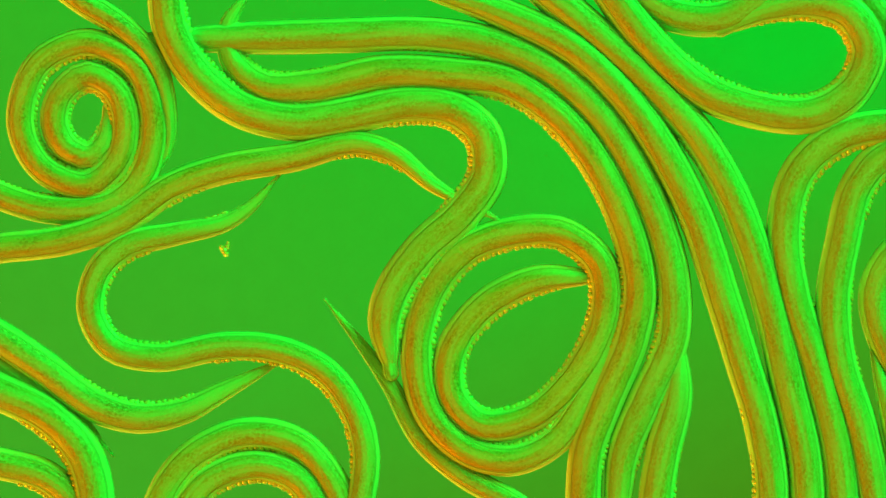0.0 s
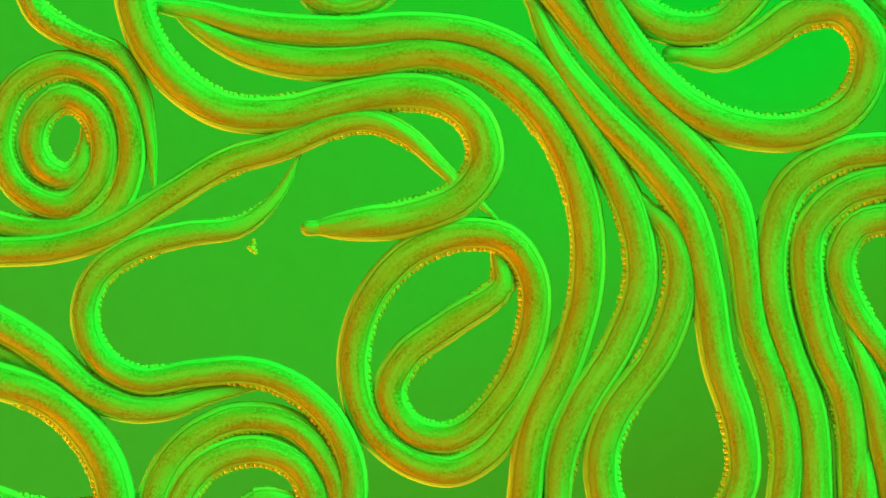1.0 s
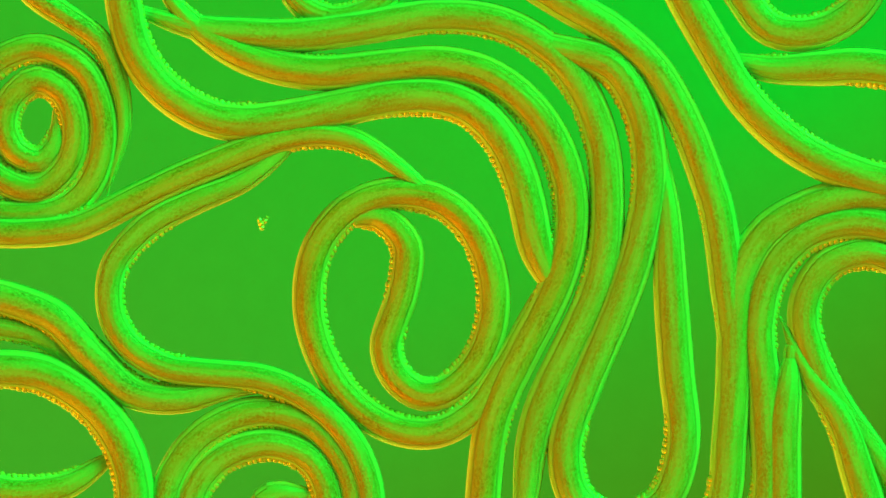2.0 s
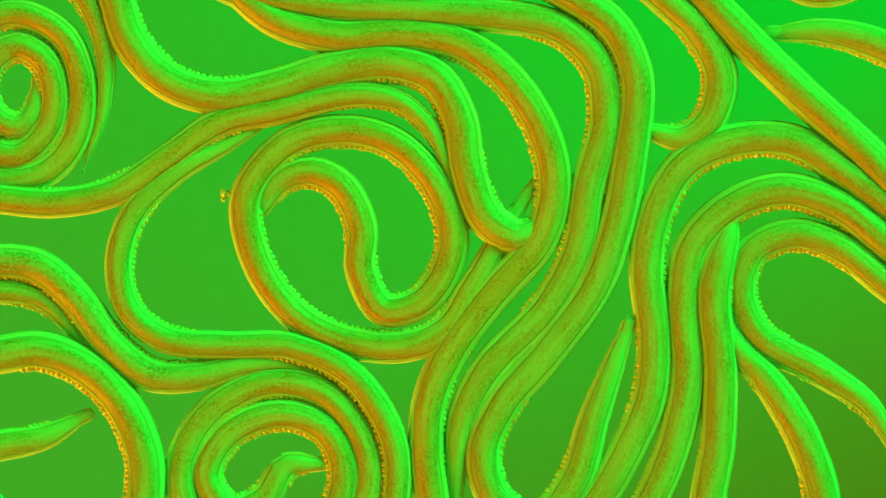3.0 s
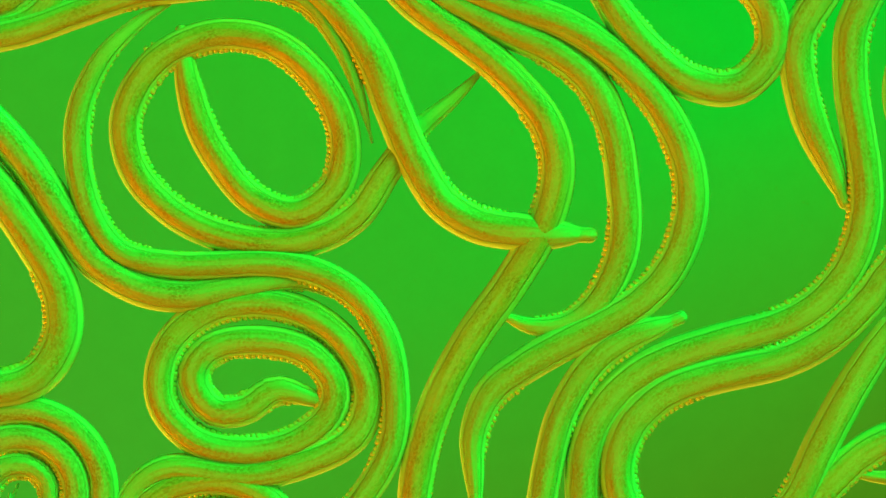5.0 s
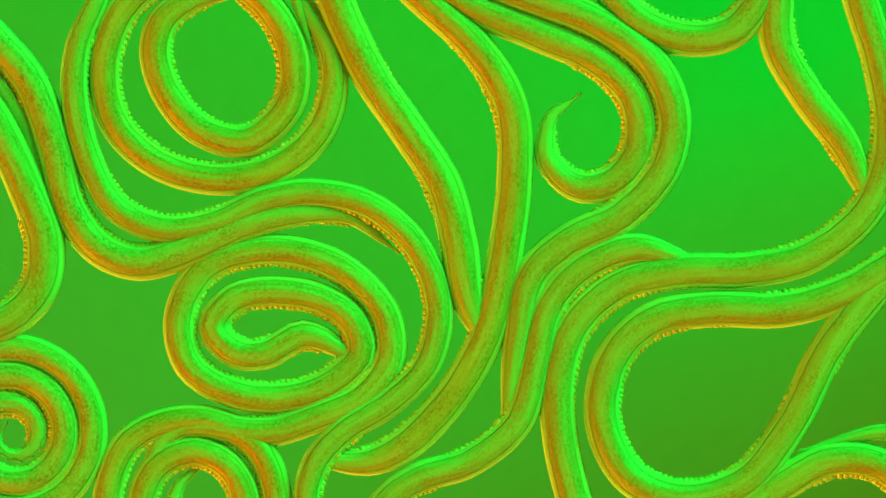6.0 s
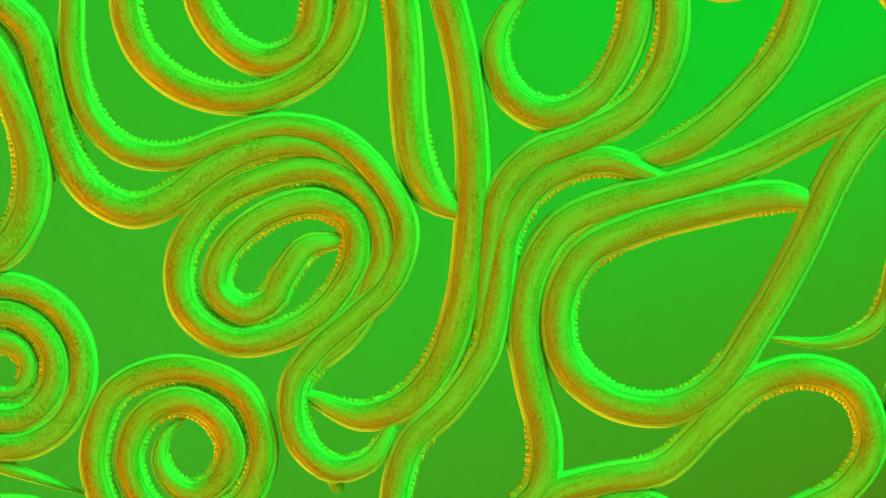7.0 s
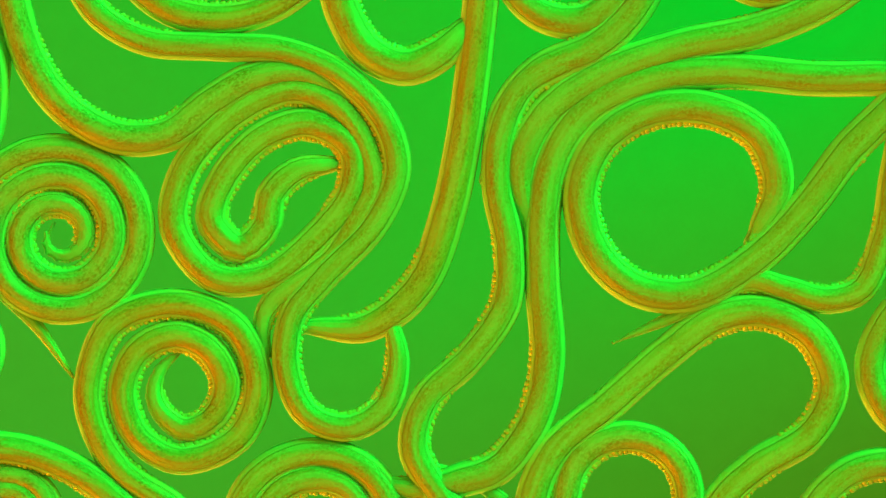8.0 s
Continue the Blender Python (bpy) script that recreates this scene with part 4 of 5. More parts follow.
    bend(w, 0.0, (900, -70), (980, 0), (1065, 72), (1155, 155), (1235, 245), (1295, 350), (1335, 455), (1365, 560), (1392, 680), (1420, 800), (1428, 900), s=60)
    bend(w, 0.5, (920, -90), (990, 0), (1065, 92), (1140, 190), (1212, 295), (1285, 420), (1345, 550), (1402, 670), (1442, 790), (1452, 900), s=60)
    bend(w, 1.0, (920, -90), (990, 0), (1062, 92), (1140, 180), (1222, 262), (1290, 352), (1315, 460), (1332, 580), (1372, 690), (1390, 800), (1382, 900), s=60)
    bend(w, 1.5, (910, -60), (985, 0), (1060, 72), (1150, 150), (1235, 222), (1290, 302), (1303, 400), (1283, 520), (1302, 640), (1342, 760), (1350, 880), s=60)
    bend(w, 1.7, (800, -80), (905, 0), (1000, 85), (1100, 145), (1200, 195), (1268, 265), (1280, 350), (1268, 500), (1290, 640), (1315, 720), (1315, 825), tip="tail")
    bend(w, 2.25, (880, -120), (990, -45), (1100, 50), (1195, 135), (1252, 215), (1268, 310), (1262, 420), (1262, 520), tip="tail")
    bend(w, 2.8, (1000, -140), (1090, -70), (1170, -5), (1235, 60), (1270, 140), (1255, 220), (1205, 255), (1150, 255), tip="tail")
    bend(w, 3.0, (1000, -140), (1090, -70), (1175, 0), (1240, 65), (1272, 140), (1252, 215), (1205, 245), (1145, 232), tip="tail")
    bend(w, 3.5, (1040, -120), (1130, -60), (1220, -5), (1300, 50), (1338, 130), (1312, 205), (1245, 218), (1198, 150), (1185, 50), tip="tail")
    bend(w, 4.0, (1040, -110), (1140, -40), (1230, 10), (1312, 62), (1370, 145), (1365, 240), (1300, 285), (1238, 240), (1198, 120), (1150, 0), tip="tail")
    bend(w, 4.5, (1040, -140), (1150, -70), (1230, -25), (1300, 15), (1360, 75), (1368, 160), (1300, 214), (1225, 185), (1157, 95), (1090, -10), (1040, -90), tip="tail")
    bend(w, 5.8, (1250, -160), (1330, -90), (1340, -10), (1290, 70), (1205, 90), (1125, 60), (1060, -10), (1000, -100), tip="tail")
    bend(w, 6.0, (1250, -190), (1330, -110), (1345, -20), (1295, 55), (1210, 70), (1130, 40), (1070, -25), (1010, -110), tip="tail")
    bend(w, 6.5, (1290, -220), (1380, -110), (1380, -20), (1335, 35), (1262, 52), (1190, 30), (1140, -30), (1090, -110), tip="tail")
    bend(w, 7.0, (1300, -290), (1390, -180), (1390, -100), (1345, -50), (1280, -25), (1210, -50), (1160, -100), (1110, -180), tip="tail")
    bend(w, 7.5, (1400, -240), (1480, -130), (1480, -50), (1430, 0), (1350, 18), (1270, -20), (1220, -90), tip="tail")
    bend(w, 8.0, (1400, -260), (1480, -150), (1480, -80), (1430, -40), (1350, -15), (1270, -50), (1220, -120), tip="tail")

    # the arches that come in from the right
    w = worm("worm bent in a smooth arch, outermost of three", 1500, 66, head=230, tail=150, body=3)
    bend(w, 0.0, (1700, 240), (1568, 225), (1480, 245), (1412, 305), (1386, 400), (1400, 520), (1442, 650), (1478, 790), (1490, 900), s=250)
    bend(w, 0.5, (1700, 235), (1568, 232), (1470, 262), (1392, 332), (1362, 430), (1375, 530), (1430, 640), (1488, 740), (1515, 900), s=250)
    bend(w, 1.0, (1700, 270), (1568, 265), (1480, 277), (1402, 325), (1366, 410), (1362, 510), (1390, 620), (1430, 730), (1442, 900), s=250)
    bend(w, 1.5, (1700, 350), (1568, 343), (1480, 360), (1402, 410), (1348, 490), (1338, 570), (1368, 680), (1395, 790), (1392, 900), s=250)
    bend(w, 1.7, (1700, 370), (1568, 360), (1470, 375), (1390, 425), (1335, 500), (1325, 590), (1350, 690), (1360, 790), (1350, 900), s=220)
    bend(w, 2.8, (1650, 480), (1568, 405), (1480, 325), (1395, 270), (1300, 262), (1215, 305), (1165, 400), (1160, 520), (1178, 640), (1155, 760), (1100, 860), (1040, 940), tip="tail")
    bend(w, 3.0, (1650, 430), (1568, 362), (1485, 300), (1400, 252), (1300, 250), (1212, 290), (1162, 370), (1143, 470), (1156, 600), (1148, 700), (1105, 800), (1050, 890), (980, 950), tip="tail")
    bend(w, 3.5, (1680, 190), (1568, 192), (1450, 212), (1325, 260), (1252, 350), (1240, 450), (1270, 580), (1282, 690), (1235, 790), (1150, 855), (1050, 885), tip="tail")
    bend(w, 4.0, (1660, 70), (1568, 112), (1480, 155), (1412, 235), (1392, 350), (1402, 480), (1390, 600), (1325, 725), tip="tail")
    bend(w, 4.5, (1580, -60), (1500, 0), (1435, 60), (1415, 150), (1422, 240), (1455, 332), tip="tail")
    bend(w, 5.8, (1370, -100), (1368, 0), (1372, 95), (1430, 190), (1500, 270), (1530, 330), tip="tail")
    bend(w, 6.0, (1380, -100), (1372, 0), (1375, 80), (1425, 170), (1492, 260), (1530, 345), tip="tail")
    bend(w, 6.5, (1430, -100), (1425, 0), (1420, 150), (1405, 260), (1330, 390), tip="tail")
    bend(w, 7.0, (1450, -100), (1420, 0), (1382, 90), (1305, 180), (1210, 255), (1110, 290), tip="tail")
    bend(w, 7.5, (1500, -60), (1462, 30), (1400, 115), (1290, 170), (1170, 195), (1060, 225), (985, 260), tip="tail")
    bend(w, 8.0, (1560, -70), (1460, 5), (1340, 55), (1200, 85), (1060, 135), (960, 210), (920, 300), (935, 402), tip="tail")

    w = worm("worm bent in a smooth arch, between two others", 1900, 66, head=200, tail=200, body=3)
    bend(w, 0.0, (1700, 250), (1568, 275), (1515, 330), (1488, 430), (1472, 530), (1482, 640), (1520, 760), (1550, 900), s=250)
    bend(w, 0.5, (1700, 300), (1568, 305), (1495, 340), (1440, 400), (1425, 470), (1452, 570), (1510, 680), (1572, 800), s=250)
    bend(w, 1.0, (1700, 320), (1568, 322), (1490, 345), (1432, 405), (1425, 490), (1452, 610), (1498, 720), (1510, 900), s=250)
    bend(w, 1.5, (1700, 390), (1568, 393), (1490, 408), (1422, 460), (1397, 540), (1412, 640), (1448, 750), (1455, 900), s=250)
    bend(w, 2.8, (1650, 560), (1568, 492), (1480, 412), (1390, 382), (1295, 400), (1232, 470), (1215, 580), (1225, 700), (1205, 820), (1160, 920), s=250)
    bend(w, 3.0, (1650, 490), (1568, 432), (1480, 365), (1380, 337), (1285, 370), (1222, 440), (1208, 540), (1215, 660), (1192, 780), (1140, 900), (1080, 980), s=250)
    bend(w, 3.5, (1680, 240), (1568, 245), (1450, 252), (1355, 310), (1312, 400), (1312, 500), (1342, 610), (1350, 720), (1315, 820), (1240, 910), (1160, 960), s=250)
    bend(w, 4.0, (1660, 130), (1568, 172), (1500, 215), (1460, 300), (1452, 420), (1450, 540), (1420, 650), (1340, 750), (1210, 825), (1120, 890), (1060, 990), s=250)
    bend(w, 4.5, (1640, 20), (1568, 52), (1510, 92), (1484, 180), (1492, 270), (1518, 400), (1500, 520), (1420, 612), (1300, 660), (1180, 708), (1095, 772), (1052, 860), (1045, 960), s=250)
    bend(w, 5.8, (1440, -60), (1490, 20), (1535, 130), (1555, 250), (1520, 370), (1420, 462), (1300, 495), (1180, 515), (1080, 562), (1022, 650), (1010, 750), (1030, 890), (1060, 960), s=300)
    bend(w, 6.0, (1500, -60), (1525, 20), (1555, 120), (1570, 250), (1530, 370), (1430, 452), (1320, 477), (1200, 480), (1100, 502), (1020, 570), (988, 660), (990, 770), (1018, 890), (1050, 970), s=300)
    bend(w, 6.5, (1620, 60), (1568, 180), (1500, 290), (1400, 380), (1300, 420), (1180, 430), (1080, 447), (992, 510), (952, 600), (950, 700), (980, 800), (1015, 900), s=350)
    bend(w, 7.0, (1680, 120), (1568, 162), (1450, 222), (1320, 288), (1200, 330), (1080, 360), (992, 402), (942, 480), (927, 580), (942, 680), (965, 780), (955, 860), (900, 920), s=350)
    bend(w, 7.5, (1680, 140), (1568, 152), (1400, 192), (1250, 238), (1120, 270), (1022, 320), (962, 390), (940, 490), (947, 600), (962, 690), (945, 775), (880, 845), (800, 870), (770, 840), s=350)
    bend(w, 8.0, (1680, 145), (1568, 140), (1430, 140), (1290, 128), (1150, 142), (1040, 195), (980, 280), (960, 380), (960, 500), (968, 640), (945, 740), (880, 825), (810, 850), s=350)

    # worm of the right edge that opens into a wide loop
    w = worm("thick worm lying in a wide open loop", 1750, 67, head=150, tail=400, level=6, body=3)
    bend(w, 0.0, (1600, 900), (1585, 1050), (1580, 1250), (1600, 1400), (1660, 1420), (1700, 1350), (1690, 1200), (1650, 1000), (1610, 850), (1570, 720), (1540, 620), tip="both")
    bend(w, 0.5, (1560, 820), (1565, 950), (1560, 1150), (1580, 1340), (1640, 1380), (1690, 1300), (1670, 1120), (1630, 930), (1600, 800), (1555, 680), (1510, 560), tip="both")
    bend(w, 1.0, (1525, 790), (1525, 950), (1515, 1150), (1540, 1300), (1600, 1330), (1640, 1240), (1620, 1050), (1580, 900), (1560, 780), (1530, 660), (1485, 550), tip="both")
    bend(w, 1.5, (1488, 760), (1484, 900), (1475, 1100), (1500, 1270), (1560, 1300), (1600, 1200), (1580, 1020), (1550, 890), (1535, 800), (1490, 715), (1435, 630), tip="both")
    bend(w, 2.8, (1295, 430), (1268, 540), (1280, 680), (1285, 800), (1275, 960), (1330, 1060), (1420, 1020), (1445, 900), (1410, 770), (1345, 670), (1290, 610), (1260, 520), tip="both")
    bend(w, 3.0, (1292, 400), (1262, 510), (1272, 650), (1268, 780), (1250, 920), (1300, 1040), (1400, 1030), (1452, 900), (1420, 780), (1360, 680), (1300, 610), (1262, 515), tip="both")
    bend(w, 3.5, (1372, 325), (1372, 440), (1398, 560), (1408, 690), (1385, 800), (1320, 930), (1350, 1040), (1450, 1020), (1500, 900), (1522, 780), (1510, 670), (1455, 590), (1402, 500), tip="both")
    bend(w, 4.0, (1505, 335), (1520, 450), (1522, 600), (1480, 720), (1380, 810), (1250, 885), (1230, 990), (1330, 1050), (1430, 930), (1500, 780), (1575, 680), (1600, 560), (1545, 450), (1505, 350), tip="both")
    bend(w, 4.5, (1600, 380), (1568, 500), (1500, 620), (1410, 690), (1300, 722), (1200, 755), (1130, 815), (1105, 900), (1150, 1000), (1280, 1040), (1390, 970), (1450, 840), (1510, 720), (1580, 620), (1650, 560))
    bend(w, 5.8, (1650, 380), (1568, 455), (1480, 512), (1380, 550), (1250, 567), (1150, 592), (1085, 660), (1075, 760), (1125, 850), (1210, 890), (1310, 862), (1400, 770), (1480, 640), (1568, 515), (1650, 420))
    bend(w, 6.0, (1650, 395), (1568, 470), (1480, 520), (1380, 547), (1250, 547), (1150, 567), (1085, 632), (1065, 740), (1112, 840), (1200, 878), (1310, 850), (1400, 740), (1460, 620), (1535, 525), (1650, 420))
    bend(w, 6.5, (1600, 290), (1560, 320), (1480, 398), (1405, 448), (1285, 486), (1150, 498), (1062, 552), (1012, 640), (1012, 740), (1070, 830), (1170, 862), (1270, 830), (1340, 740), (1382, 620), (1432, 510), (1500, 412), (1580, 330), (1650, 250))
    bend(w, 7.0, (1448, 362), (1375, 347), (1250, 370), (1130, 402), (1032, 452), (988, 540), (1002, 640), (1080, 708), (1180, 722), (1265, 678), (1342, 570), (1420, 430), (1482, 300), (1545, 215), (1650, 130))
    bend(w, 7.5, (1398, 398), (1362, 325), (1270, 298), (1150, 322), (1052, 372), (1003, 460), (1022, 560), (1100, 628), (1200, 630), (1300, 570), (1390, 460), (1470, 350), (1572, 220), (1680, 120))
    bend(w, 8.0, (1335, 412), (1372, 330), (1342, 242), (1250, 195), (1150, 198), (1065, 250), (1027, 340), (1050, 440), (1120, 508), (1220, 520), (1330, 460), (1420, 370), (1500, 265), (1572, 195), (1680, 90))

    # innermost arch
    w = worm("worm bent round in a narrow hairpin arch", 1100, 60, head=150, tail=250, body=3)
    bend(w, 0.0, (1700, 420), (1590, 440), (1545, 520), (1580, 640), (1660, 720), s=250)
    bend(w, 0.5, (1700, 365), (1572, 372), (1512, 402), (1495, 465), (1532, 560), (1600, 640), (1700, 700), s=250)
    bend(w, 1.0, (1700, 385), (1572, 385), (1512, 402), (1482, 460), (1502, 540), (1572, 640), (1660, 740), s=250)
    bend(w, 1.5, (1700, 465), (1570, 460), (1512, 463), (1465, 512), (1472, 590), (1530, 670), (1595, 770), (1640, 880), s=250)
    bend(w, 2.8, (1660, 600), (1568, 555), (1480, 480), (1400, 455), (1330, 485), (1310, 560), (1345, 640), (1430, 700), (1520, 780), (1560, 890), s=250)
    bend(w, 3.0, (1660, 570), (1568, 505), (1480, 437), (1400, 415), (1330, 445), (1308, 520), (1347, 599), (1444, 654), (1539, 722), (1588, 815), s=250)
    bend(w, 3.5, (1680, 290), (1568, 312), (1480, 322), (1415, 380), (1415, 470), (1480, 560), (1575, 625), (1680, 680), s=250)
    bend(w, 4.0, (1680, 160), (1580, 215), (1540, 265), (1540, 340), (1590, 430), (1680, 480), s=250)
    bend(w, 4.5, (1700, 60), (1600, 100), (1540, 140), (1520, 215), (1550, 300), (1650, 380), s=250)
    bend(w, 6.0, (1900, -100), (1800, -60), (1740, 0), (1720, 80), (1750, 160), (1850, 240), s=250)

    # loop in the upper right corner
    w = worm("stout worm in an open loop, tail tip trailing", 1500, 70, head=260, tail=200, level=4, body=3)
    bend(w, 0.0, (1290, 46), (1345, 22), (1430, 8), (1500, 30), (1532, 95), (1500, 165), (1430, 203), (1330, 195), (1240, 160), (1160, 92), (1092, 5), (1040, -80))
    bend(w, 0.5, (1292, 48), (1345, 26), (1430, 12), (1500, 42), (1526, 112), (1490, 190), (1400, 228), (1300, 225), (1200, 182), (1130, 112), (1062, 20), (1010, -60))
    bend(w, 1.0, (1203, 100), (1270, 106), (1340, 72), (1420, 22), (1490, 22), (1536, 90), (1510, 180), (1430, 230), (1330, 235), (1230, 200), (1140, 122), (1080, 30), (1040, -60))
    bend(w, 1.5, (1235, 95), (1290, 133), (1370, 135), (1450, 102), (1540, 90), (1620, 120), (1640, 200), (1580, 278), (1480, 293), (1370, 275), (1275, 192), (1222, 90), (1180, -20), (1160, -90))
    bend(w, 1.7, (1255, 110), (1320, 135), (1400, 130), (1480, 112), (1568, 112), (1650, 150), (1660, 230), (1590, 295), (1490, 300), (1380, 262), (1300, 190), (1250, 100), (1195, -10), (1170, -80))
    bend(w, 2.8, (1400, 120), (1450, 105), (1550, 118), (1660, 180), (1720, 280), (1690, 380), (1610, 390), (1520, 300), (1420, 200), (1330, 100), (1260, 10), (1220, -50))
    bend(w, 3.0, (1380, 60), (1450, 58), (1550, 82), (1660, 150), (1720, 250), (1690, 340), (1610, 345), (1520, 262), (1420, 172), (1330, 85), (1255, 5), (1210, -60))
    bend(w, 3.5, (1480, -60), (1560, -20), (1640, 30), (1650, 110), (1580, 142), (1500, 130), (1430, 75), (1380, 5), (1340, -60))
    bend(w, 4.0, (1480, -120), (1580, -80), (1620, -10), (1560, 40), (1485, 68), (1400, 52), (1335, 0), (1290, -70))
    bend(w, 4.5, (1480, -200), (1580, -160), (1610, -90), (1560, -30), (1480, -5), (1400, 2), (1330, -30), (1280, -90))
    bend(w, 6.0, (1480, -450), (1580, -400), (1610, -330), (1560, -270), (1480, -240), (1400, -240), (1330, -270), (1280, -330))

    # bow of a worm at the upper edge
    w = worm("worm hanging in a shallow bow near the slide's edge", 900, 64, head=150, tail=200, body=3)
    bend(w, 0.0, (1080, -80), (1130, -10), (1190, 28), (1265, 35), (1330, 5), (1390, -60), s=200)
    bend(w, 0.5, (1050, -60), (1100, 0), (1160, 45), (1240, 50), (1310, 15), (1370, -50), s=200)
    bend(w, 1.0, (1060, -50), (1115, 10), (1180, 50), (1260, 50), (1310, 15), (1360, -50), s=200)
    bend(w, 1.5, (1190, -60), (1235, 20), (1285, 70), (1355, 82), (1430, 55), (1475, -20), (1490, -90), s=200)
    bend(w, 1.7, (1250, -60), (1295, 10), (1340, 68), (1410, 80), (1490, 50), (1535, -20), (1550, -90), s=200)
    bend(w, 2.8, (1330, -120), (1360, -40), (1420, 10), (1500, 0), (1560, -70), (1580, -140), s=200)
    bend(w, 3.5, (1350, -220), (1380, -140), (1440, -90), (1520, -100), (1580, -170), (1600, -240), s=200)
    bend(w, 8.0, (1350, -320), (1380, -240), (1440, -190), (1520, -200), (1580, -270), (1600, -340), s=200)

    # bow that dips in between the arching worms and draws back
    w = worm("slim worm dipping in a bow from the slide's edge", 640, 48)
    bend(w, 0.0, (540, -110), (575, -62), (620, -50), (680, -70), (730, -120), s=150)
    bend(w, 0.5, (545, -80), (570, -40), (612, -26), (665, -40), (720, -90), s=150)
    bend(w, 1.0, (535, -50), (558, -2), (603, 15), (660, 4), (715, -40), s=150)
    bend(w, 1.5, (505, -60), (530, 2), (592, 38), (655, 27), (705, -10), (740, -60), s=150)
    bend(w, 1.7, (480, -60), (509, 0), (535, 40), (588, 63), (650, 50), (700, 10), (730, -50), s=150)
    bend(w, 2.8, (480, -170), (509, -110), (535, -70), (588, -46), (650, -60), (700, -100), (730, -160), s=150)
    bend(w, 8.0, (480, -470), (509, -410), (535, -370), (588, -346), (650, -360), (700, -400), (730, -460), s=150)

    # dark strand across the upper right corner
    w = worm("worm crossing the corner of the field", 600, 50)
    bend(w, 0.0, (1450, -70), (1520, -10), (1580, 60), (1640, 140), s=150)
    bend(w, 1.5, (1450, -90), (1520, -30), (1590, 30), (1660, 100), s=150)
    bend(w, 3.0, (1500, -200), (1580, -140), (1650, -80), (1720, -10), s=150)
    bend(w, 8.0, (1600, -300), (1680, -240), (1750, -180), (1820, -110), s=150)

    # loop in the lower right
    w = worm("thick worm in a rounded loop with granular middle", 1700, 64, head=200, tail=200)
    bend(w, 0.0, (1700, 1200), (1760, 1100), (1860, 1050), (1950, 1150), (1900, 1300))
    bend(w, 4.0, (1450, 1000), (1500, 930), (1560, 870), (1650, 830), (1750, 880), (1780, 980), s=400)
    bend(w, 4.5, (1400, 1040), (1460, 930), (1515, 820), (1580, 730), (1680, 690), (1760, 760), s=400)
    bend(w, 5.8, (1240, 1000), (1330, 930), (1400, 880), (1480, 850), (1560, 862), (1620, 940), (1600, 1020), (1520, 1060), s=400)
    bend(w, 6.0, (1200, 1000), (1310, 910), (1390, 850), (1470, 812), (1560, 825), (1620, 900), (1600, 1000), (1500, 1050), s=400)
    bend(w, 6.5, (1150, 1000), (1250, 940), (1330, 870), (1400, 790), (1480, 738), (1560, 745), (1620, 820), (1610, 910), (1530, 980), s=400)
    bend(w, 7.0, (880, 1000), (920, 920), (980, 872), (1060, 848), (1170, 825), (1260, 742), (1340, 675), (1430, 655), (1510, 690), (1540, 780), (1495, 860), (1400, 910), s=150)
    bend(w, 7.5, (920, 1000), (930, 900), (965, 835), (1040, 790), (1140, 770), (1220, 702), (1310, 627), (1400, 612), (1482, 650), (1512, 740), (1460, 825), (1350, 880), (1280, 930), s=150)
    bend(w, 8.0, (935, 960), (945, 870), (983, 793), (1078, 712), (1174, 628), (1268, 562), (1350, 552), (1432, 592), (1470, 680), (1430, 765), (1335, 825), (1270, 890), (1250, 980), s=150)

    w = worm("slim worm with an upturned pointed tail", 1050, 54, tail=480, level=10)
    bend(w, 0.0, (1900, 900), (1850, 1000), (1750, 1020), (1650, 1000), tip="tail")
    bend(w, 5.8, (1720, 740), (1640, 800), (1540, 815), (1440, 800), tip="tail")
    bend(w, 6.0, (1720, 700), (1640, 760), (1540, 765), (1430, 792), tip="tail")
    bend(w, 6.5, (1660, 540), (1600, 620), (1540, 680), (1470, 692), (1390, 700), tip="tail")
    bend(w, 7.0, (1600, 360), (1585, 470), (1545, 570), (1470, 605), (1360, 598), tip="tail")
    bend(w, 7.5, (1580, 260), (1572, 400), (1550, 510), (1490, 565), (1420, 565), (1350, 550), (1285, 585), (1220, 625), tip="tail")
    bend(w, 8.0, (1600, 200), (1578, 310), (1560, 420), (1520, 510), (1460, 530), (1390, 512), (1325, 495), (1265, 518), (1203, 553), (1102, 598), tip="tail")

    w = worm("coiled worm rising at the slide's lower edge", 1200, 58)
    for t, cy in ((0.0, 1500), (6.0, 1160), (7.0, 995), (7.5, 950), (8.0, 880)):
        bend(w, t, (975, cy + 230), (980, cy + 120), *coil(1110, cy, 110, 106, 180, 0.75, 1), s=60)

    w = worm("worm curving in from the slide's side", 900, 60)
    bend(w, 0.0, (1900, 700), (1800, 760), (1760, 850), (1800, 950), (1900, 1000))
    bend(w, 7.0, (1720, 560), (1630, 610), (1590, 700), (1630, 790), (1720, 840), s=150)
    bend(w, 7.5, (1710, 540), (1615, 590), (1572, 680), (1605, 760), (1700, 820), s=150)
    bend(w, 8.0, (1660, 490), (1577, 555), (1538, 645), (1566, 725), (1665, 795), s=150)

    w = worm("worm arching at the corner of the field", 800, 60)
    bend(w, 0.0, (1500, 1500), (1600, 1400), (1700, 1380))
    bend(w, 7.0, (1380, 1120), (1440, 1010), (1510, 960), (1600, 950), (1700, 1000), s=100)
    bend(w, 7.5, (1380, 1060), (1440, 950), (1510, 900), (1600, 880), (1700, 930), s=100)
    bend(w, 8.0, (1390, 990), (1440, 890), (1510, 830), (1600, 822), (1700, 870), s=100)

    w = worm("coiled worm at the slide's lower edge, half in view", 1500, 58)
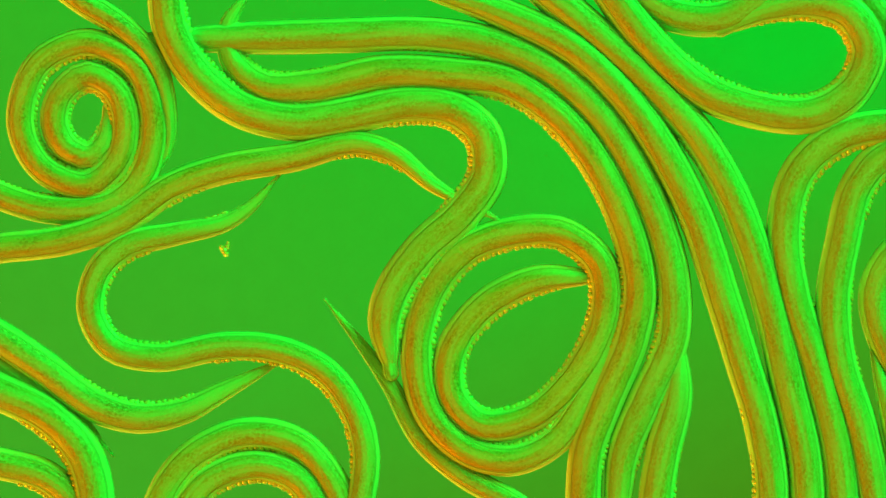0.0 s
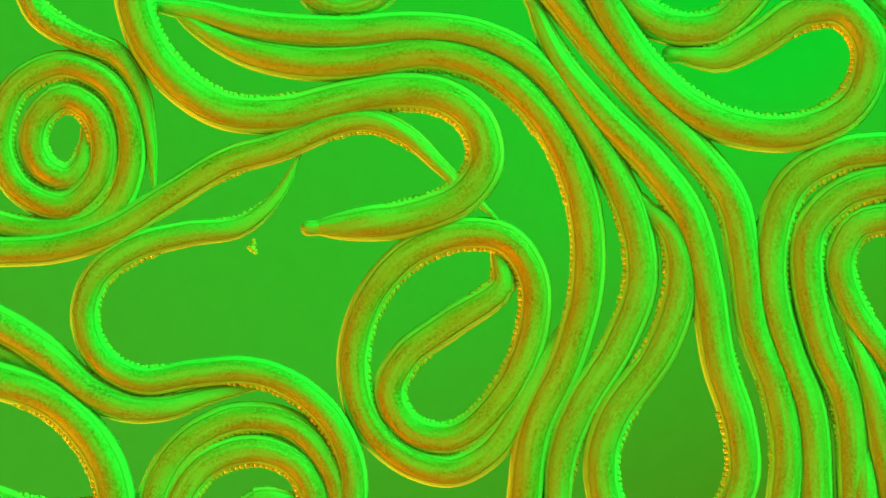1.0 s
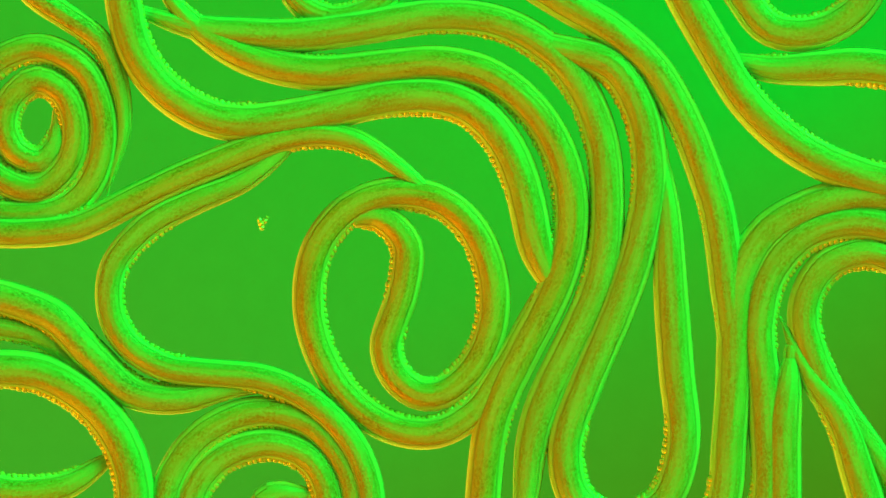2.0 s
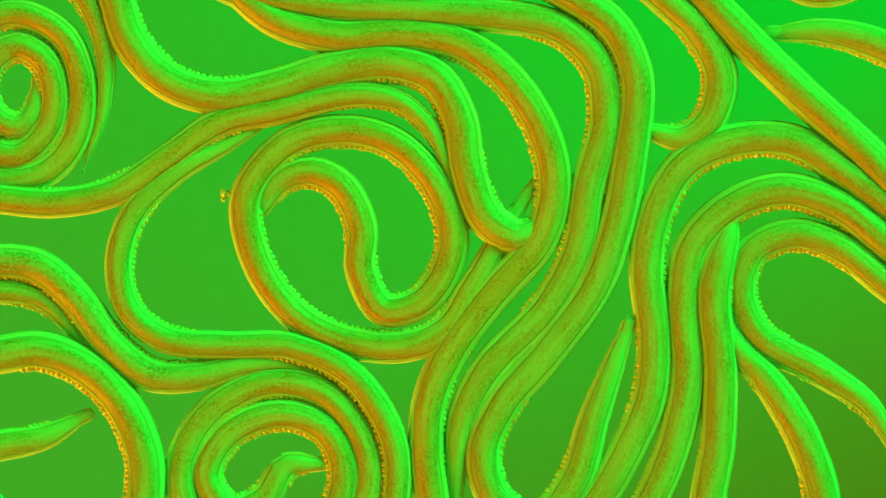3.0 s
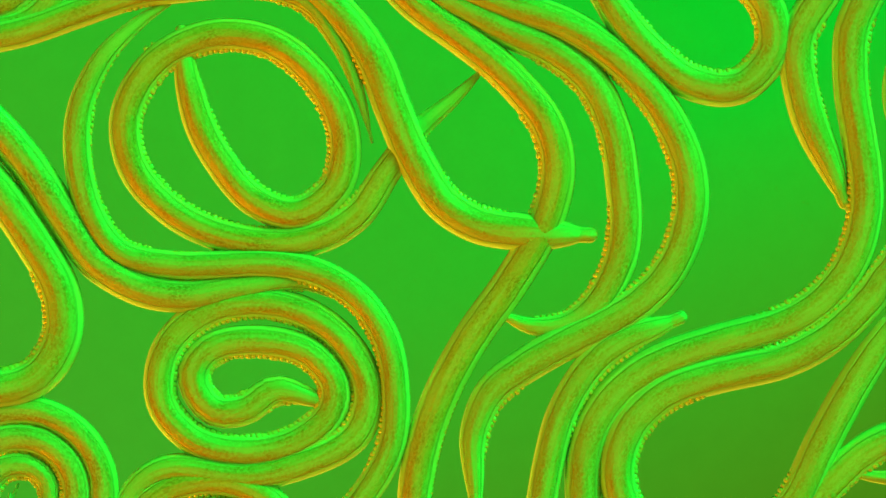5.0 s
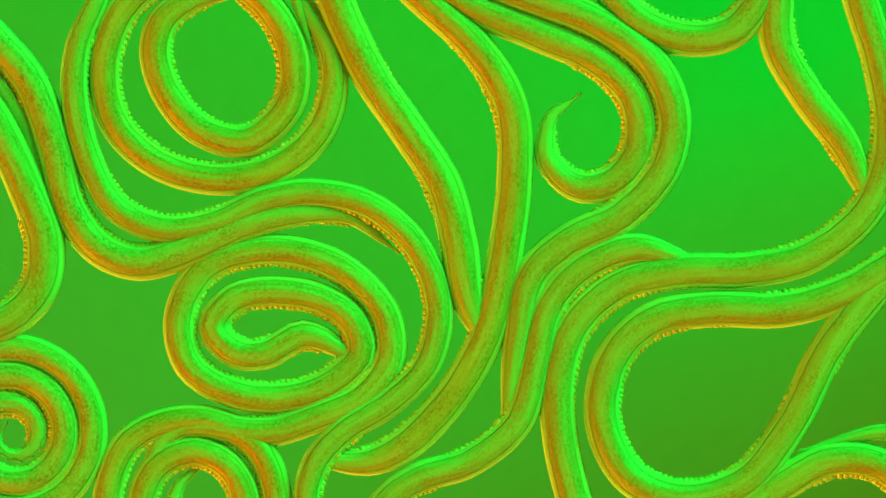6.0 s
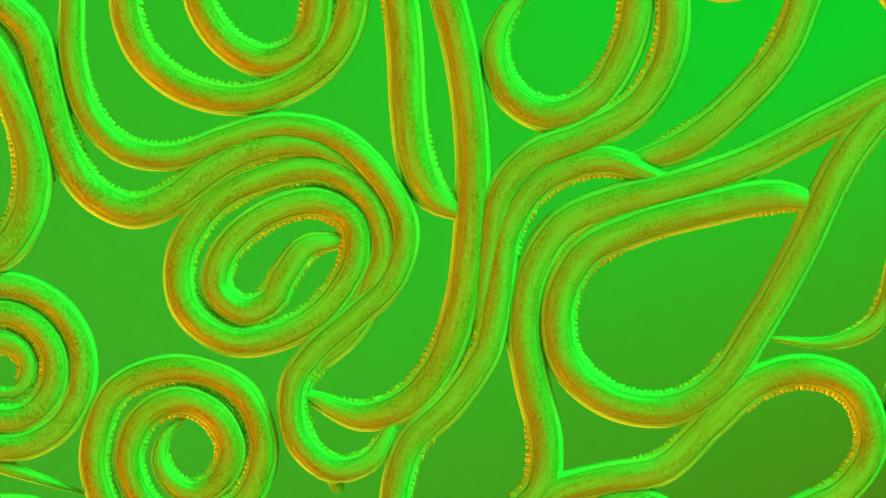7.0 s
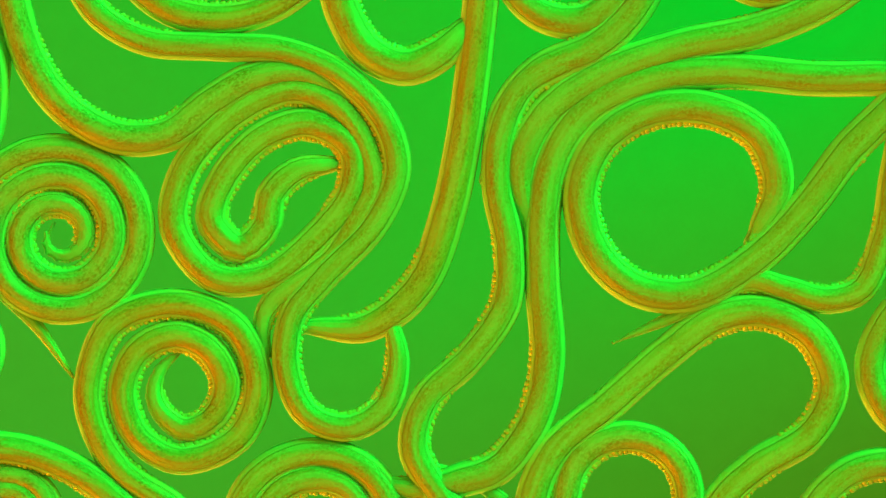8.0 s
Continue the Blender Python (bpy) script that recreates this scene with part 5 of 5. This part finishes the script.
    for t, cx, cy in ((0.0, 700, 1600), (6.0, 580, 1180), (7.0, 560, 1040), (7.5, 565, 980), (8.0, 568, 932)):
        bend(w, t, *coil(cx, cy, 165, 50, 60, 2.5, 1, 0.95))

    w = worm("worm arching up beside a flat coil", 1300, 60)
    bend(w, 0.0, (-200, 1500), (0, 1480), (200, 1600))
    bend(w, 6.5, (-160, 1020), (-50, 985), (60, 980), (160, 1040), (220, 1120), s=100)
    bend(w, 7.0, (-160, 950), (-60, 910), (60, 905), (160, 960), (220, 1050), s=100)
    bend(w, 7.5, (-160, 840), (-60, 830), (40, 842), (140, 890), (220, 980), s=100)
    bend(w, 8.0, (-160, 790), (-40, 787), (60, 800), (160, 845), (250, 920), s=100)

    w = worm("small coiled worm half covered by an arching one", 900, 50)
    for t, cx, cy in ((0.0, 0, 1700), (6.5, 20, 1080), (7.0, 20, 1000), (7.5, 20, 970), (8.0, 18, 922)):
        bend(w, t, *coil(cx, cy, 88, 25, 200, 2.4, 1))

    w = worm("worm bulging in over the slide's edge", 600, 60)
    bend(w, 0.0, (-500, 1500), (-420, 1540), (-395, 1595), (-420, 1660), (-500, 1700), s=100)
    bend(w, 7.0, (-260, 780), (-180, 820), (-155, 875), (-180, 940), (-260, 980), s=100)
    bend(w, 7.5, (-200, 662), (-120, 702), (-95, 757), (-120, 822), (-200, 862), s=100)
    bend(w, 8.0, (-120, 520), (-40, 560), (-15, 615), (-40, 680), (-120, 720), s=100)

    # thin tail that flicks past the ring at the start
    w = worm("thin worm tail lying at a slant below the ring", 1000, 46, head=420)
    bend(w, 0.0, (588, 545), (640, 610), (690, 680), (745, 775), (820, 840), (910, 890), (1000, 960))
    bend(w, 0.5, (700, 720), (750, 790), (820, 850), (900, 900), (980, 970))
    bend(w, 1.0, (700, 900), (760, 920), (840, 960), (920, 1010))
    bend(w, 3.0, (600, 1100), (680, 1100), (760, 1130), (840, 1180))
    bend(w, 8.0, (700, 1100), (780, 1080), (860, 1090), (940, 1150))

    # tail crossing at the lower middle near the end
    w = worm("thin worm tail curving at the slide's lower edge", 600, 46, head=350)
    bend(w, 0.0, (700, 1300), (800, 1320), (900, 1400))
    bend(w, 6.0, (760, 1010), (730, 1060), (760, 1120), (850, 1150))
    bend(w, 6.5, (772, 812), (735, 870), (700, 940), (720, 1020))
    bend(w, 7.0, (740, 800), (720, 860), (730, 940), (780, 1000))
    bend(w, 7.5, (745, 810), (760, 860), (820, 920), (880, 960))
    bend(w, 8.0, (770, 820), (820, 842), (880, 878), (930, 930))

    # a crumb of debris that drifts with the water
    bm = bmesh.new()
    for cx, cy, cz, r in ((0, 0, 6, 6.5), (5, 6, 6, 5), (-5, 5, 5, 4.5), (3, -7, 5, 5), (7, 12, 5, 3.5)):
        made = bmesh.ops.create_icosphere(bm, subdivisions=2, radius=r * U)["verts"]
        for v in made:
            v.co = (v.co + Vector((cx, cy, cz)) * U) + Vector(noise.noise_vector(v.co / (3 * U))) * 1.6 * U
    data = bpy.data.meshes.new("debris_crumb")
    bm.to_mesh(data)
    bm.free()
    data.materials.append(FOLD)
    crumb = tagged(new("debris_crumb", data), "small pale yellow crumb of debris on the glass", "debris")
    walk(crumb, [(t, pose((x - 784) * U, (441 - y) * U, 0, 0, 0, a)) for t, x, y, a in (
        (0.0, 397, 443, 0), (0.5, 403, 434, 10), (1.0, 447, 440, 20), (1.5, 488, 420, 0), (2.25, 440, 385, -20), (3.0, 397, 345, -30),
        (3.5, 387, 287, -30), (4.0, 357, 243, -20), (4.5, 300, 165, 0), (6.0, 240, -30, 0), (8.0, 150, -300, 0))])

    times = [i * 0.5 for i in range(17)] + [1.6, 1.7, 2.12, 2.37, 3.12, 3.37, 2.8, 5.8, 0.25, 0.75, 1.25, 2.25, 3.25, 3.75, 4.25, 4.75, 5.25, 6.25, 6.75, 7.25, 7.75]
    for each in crawlers:
        crawl(each, sorted(times))


motions()
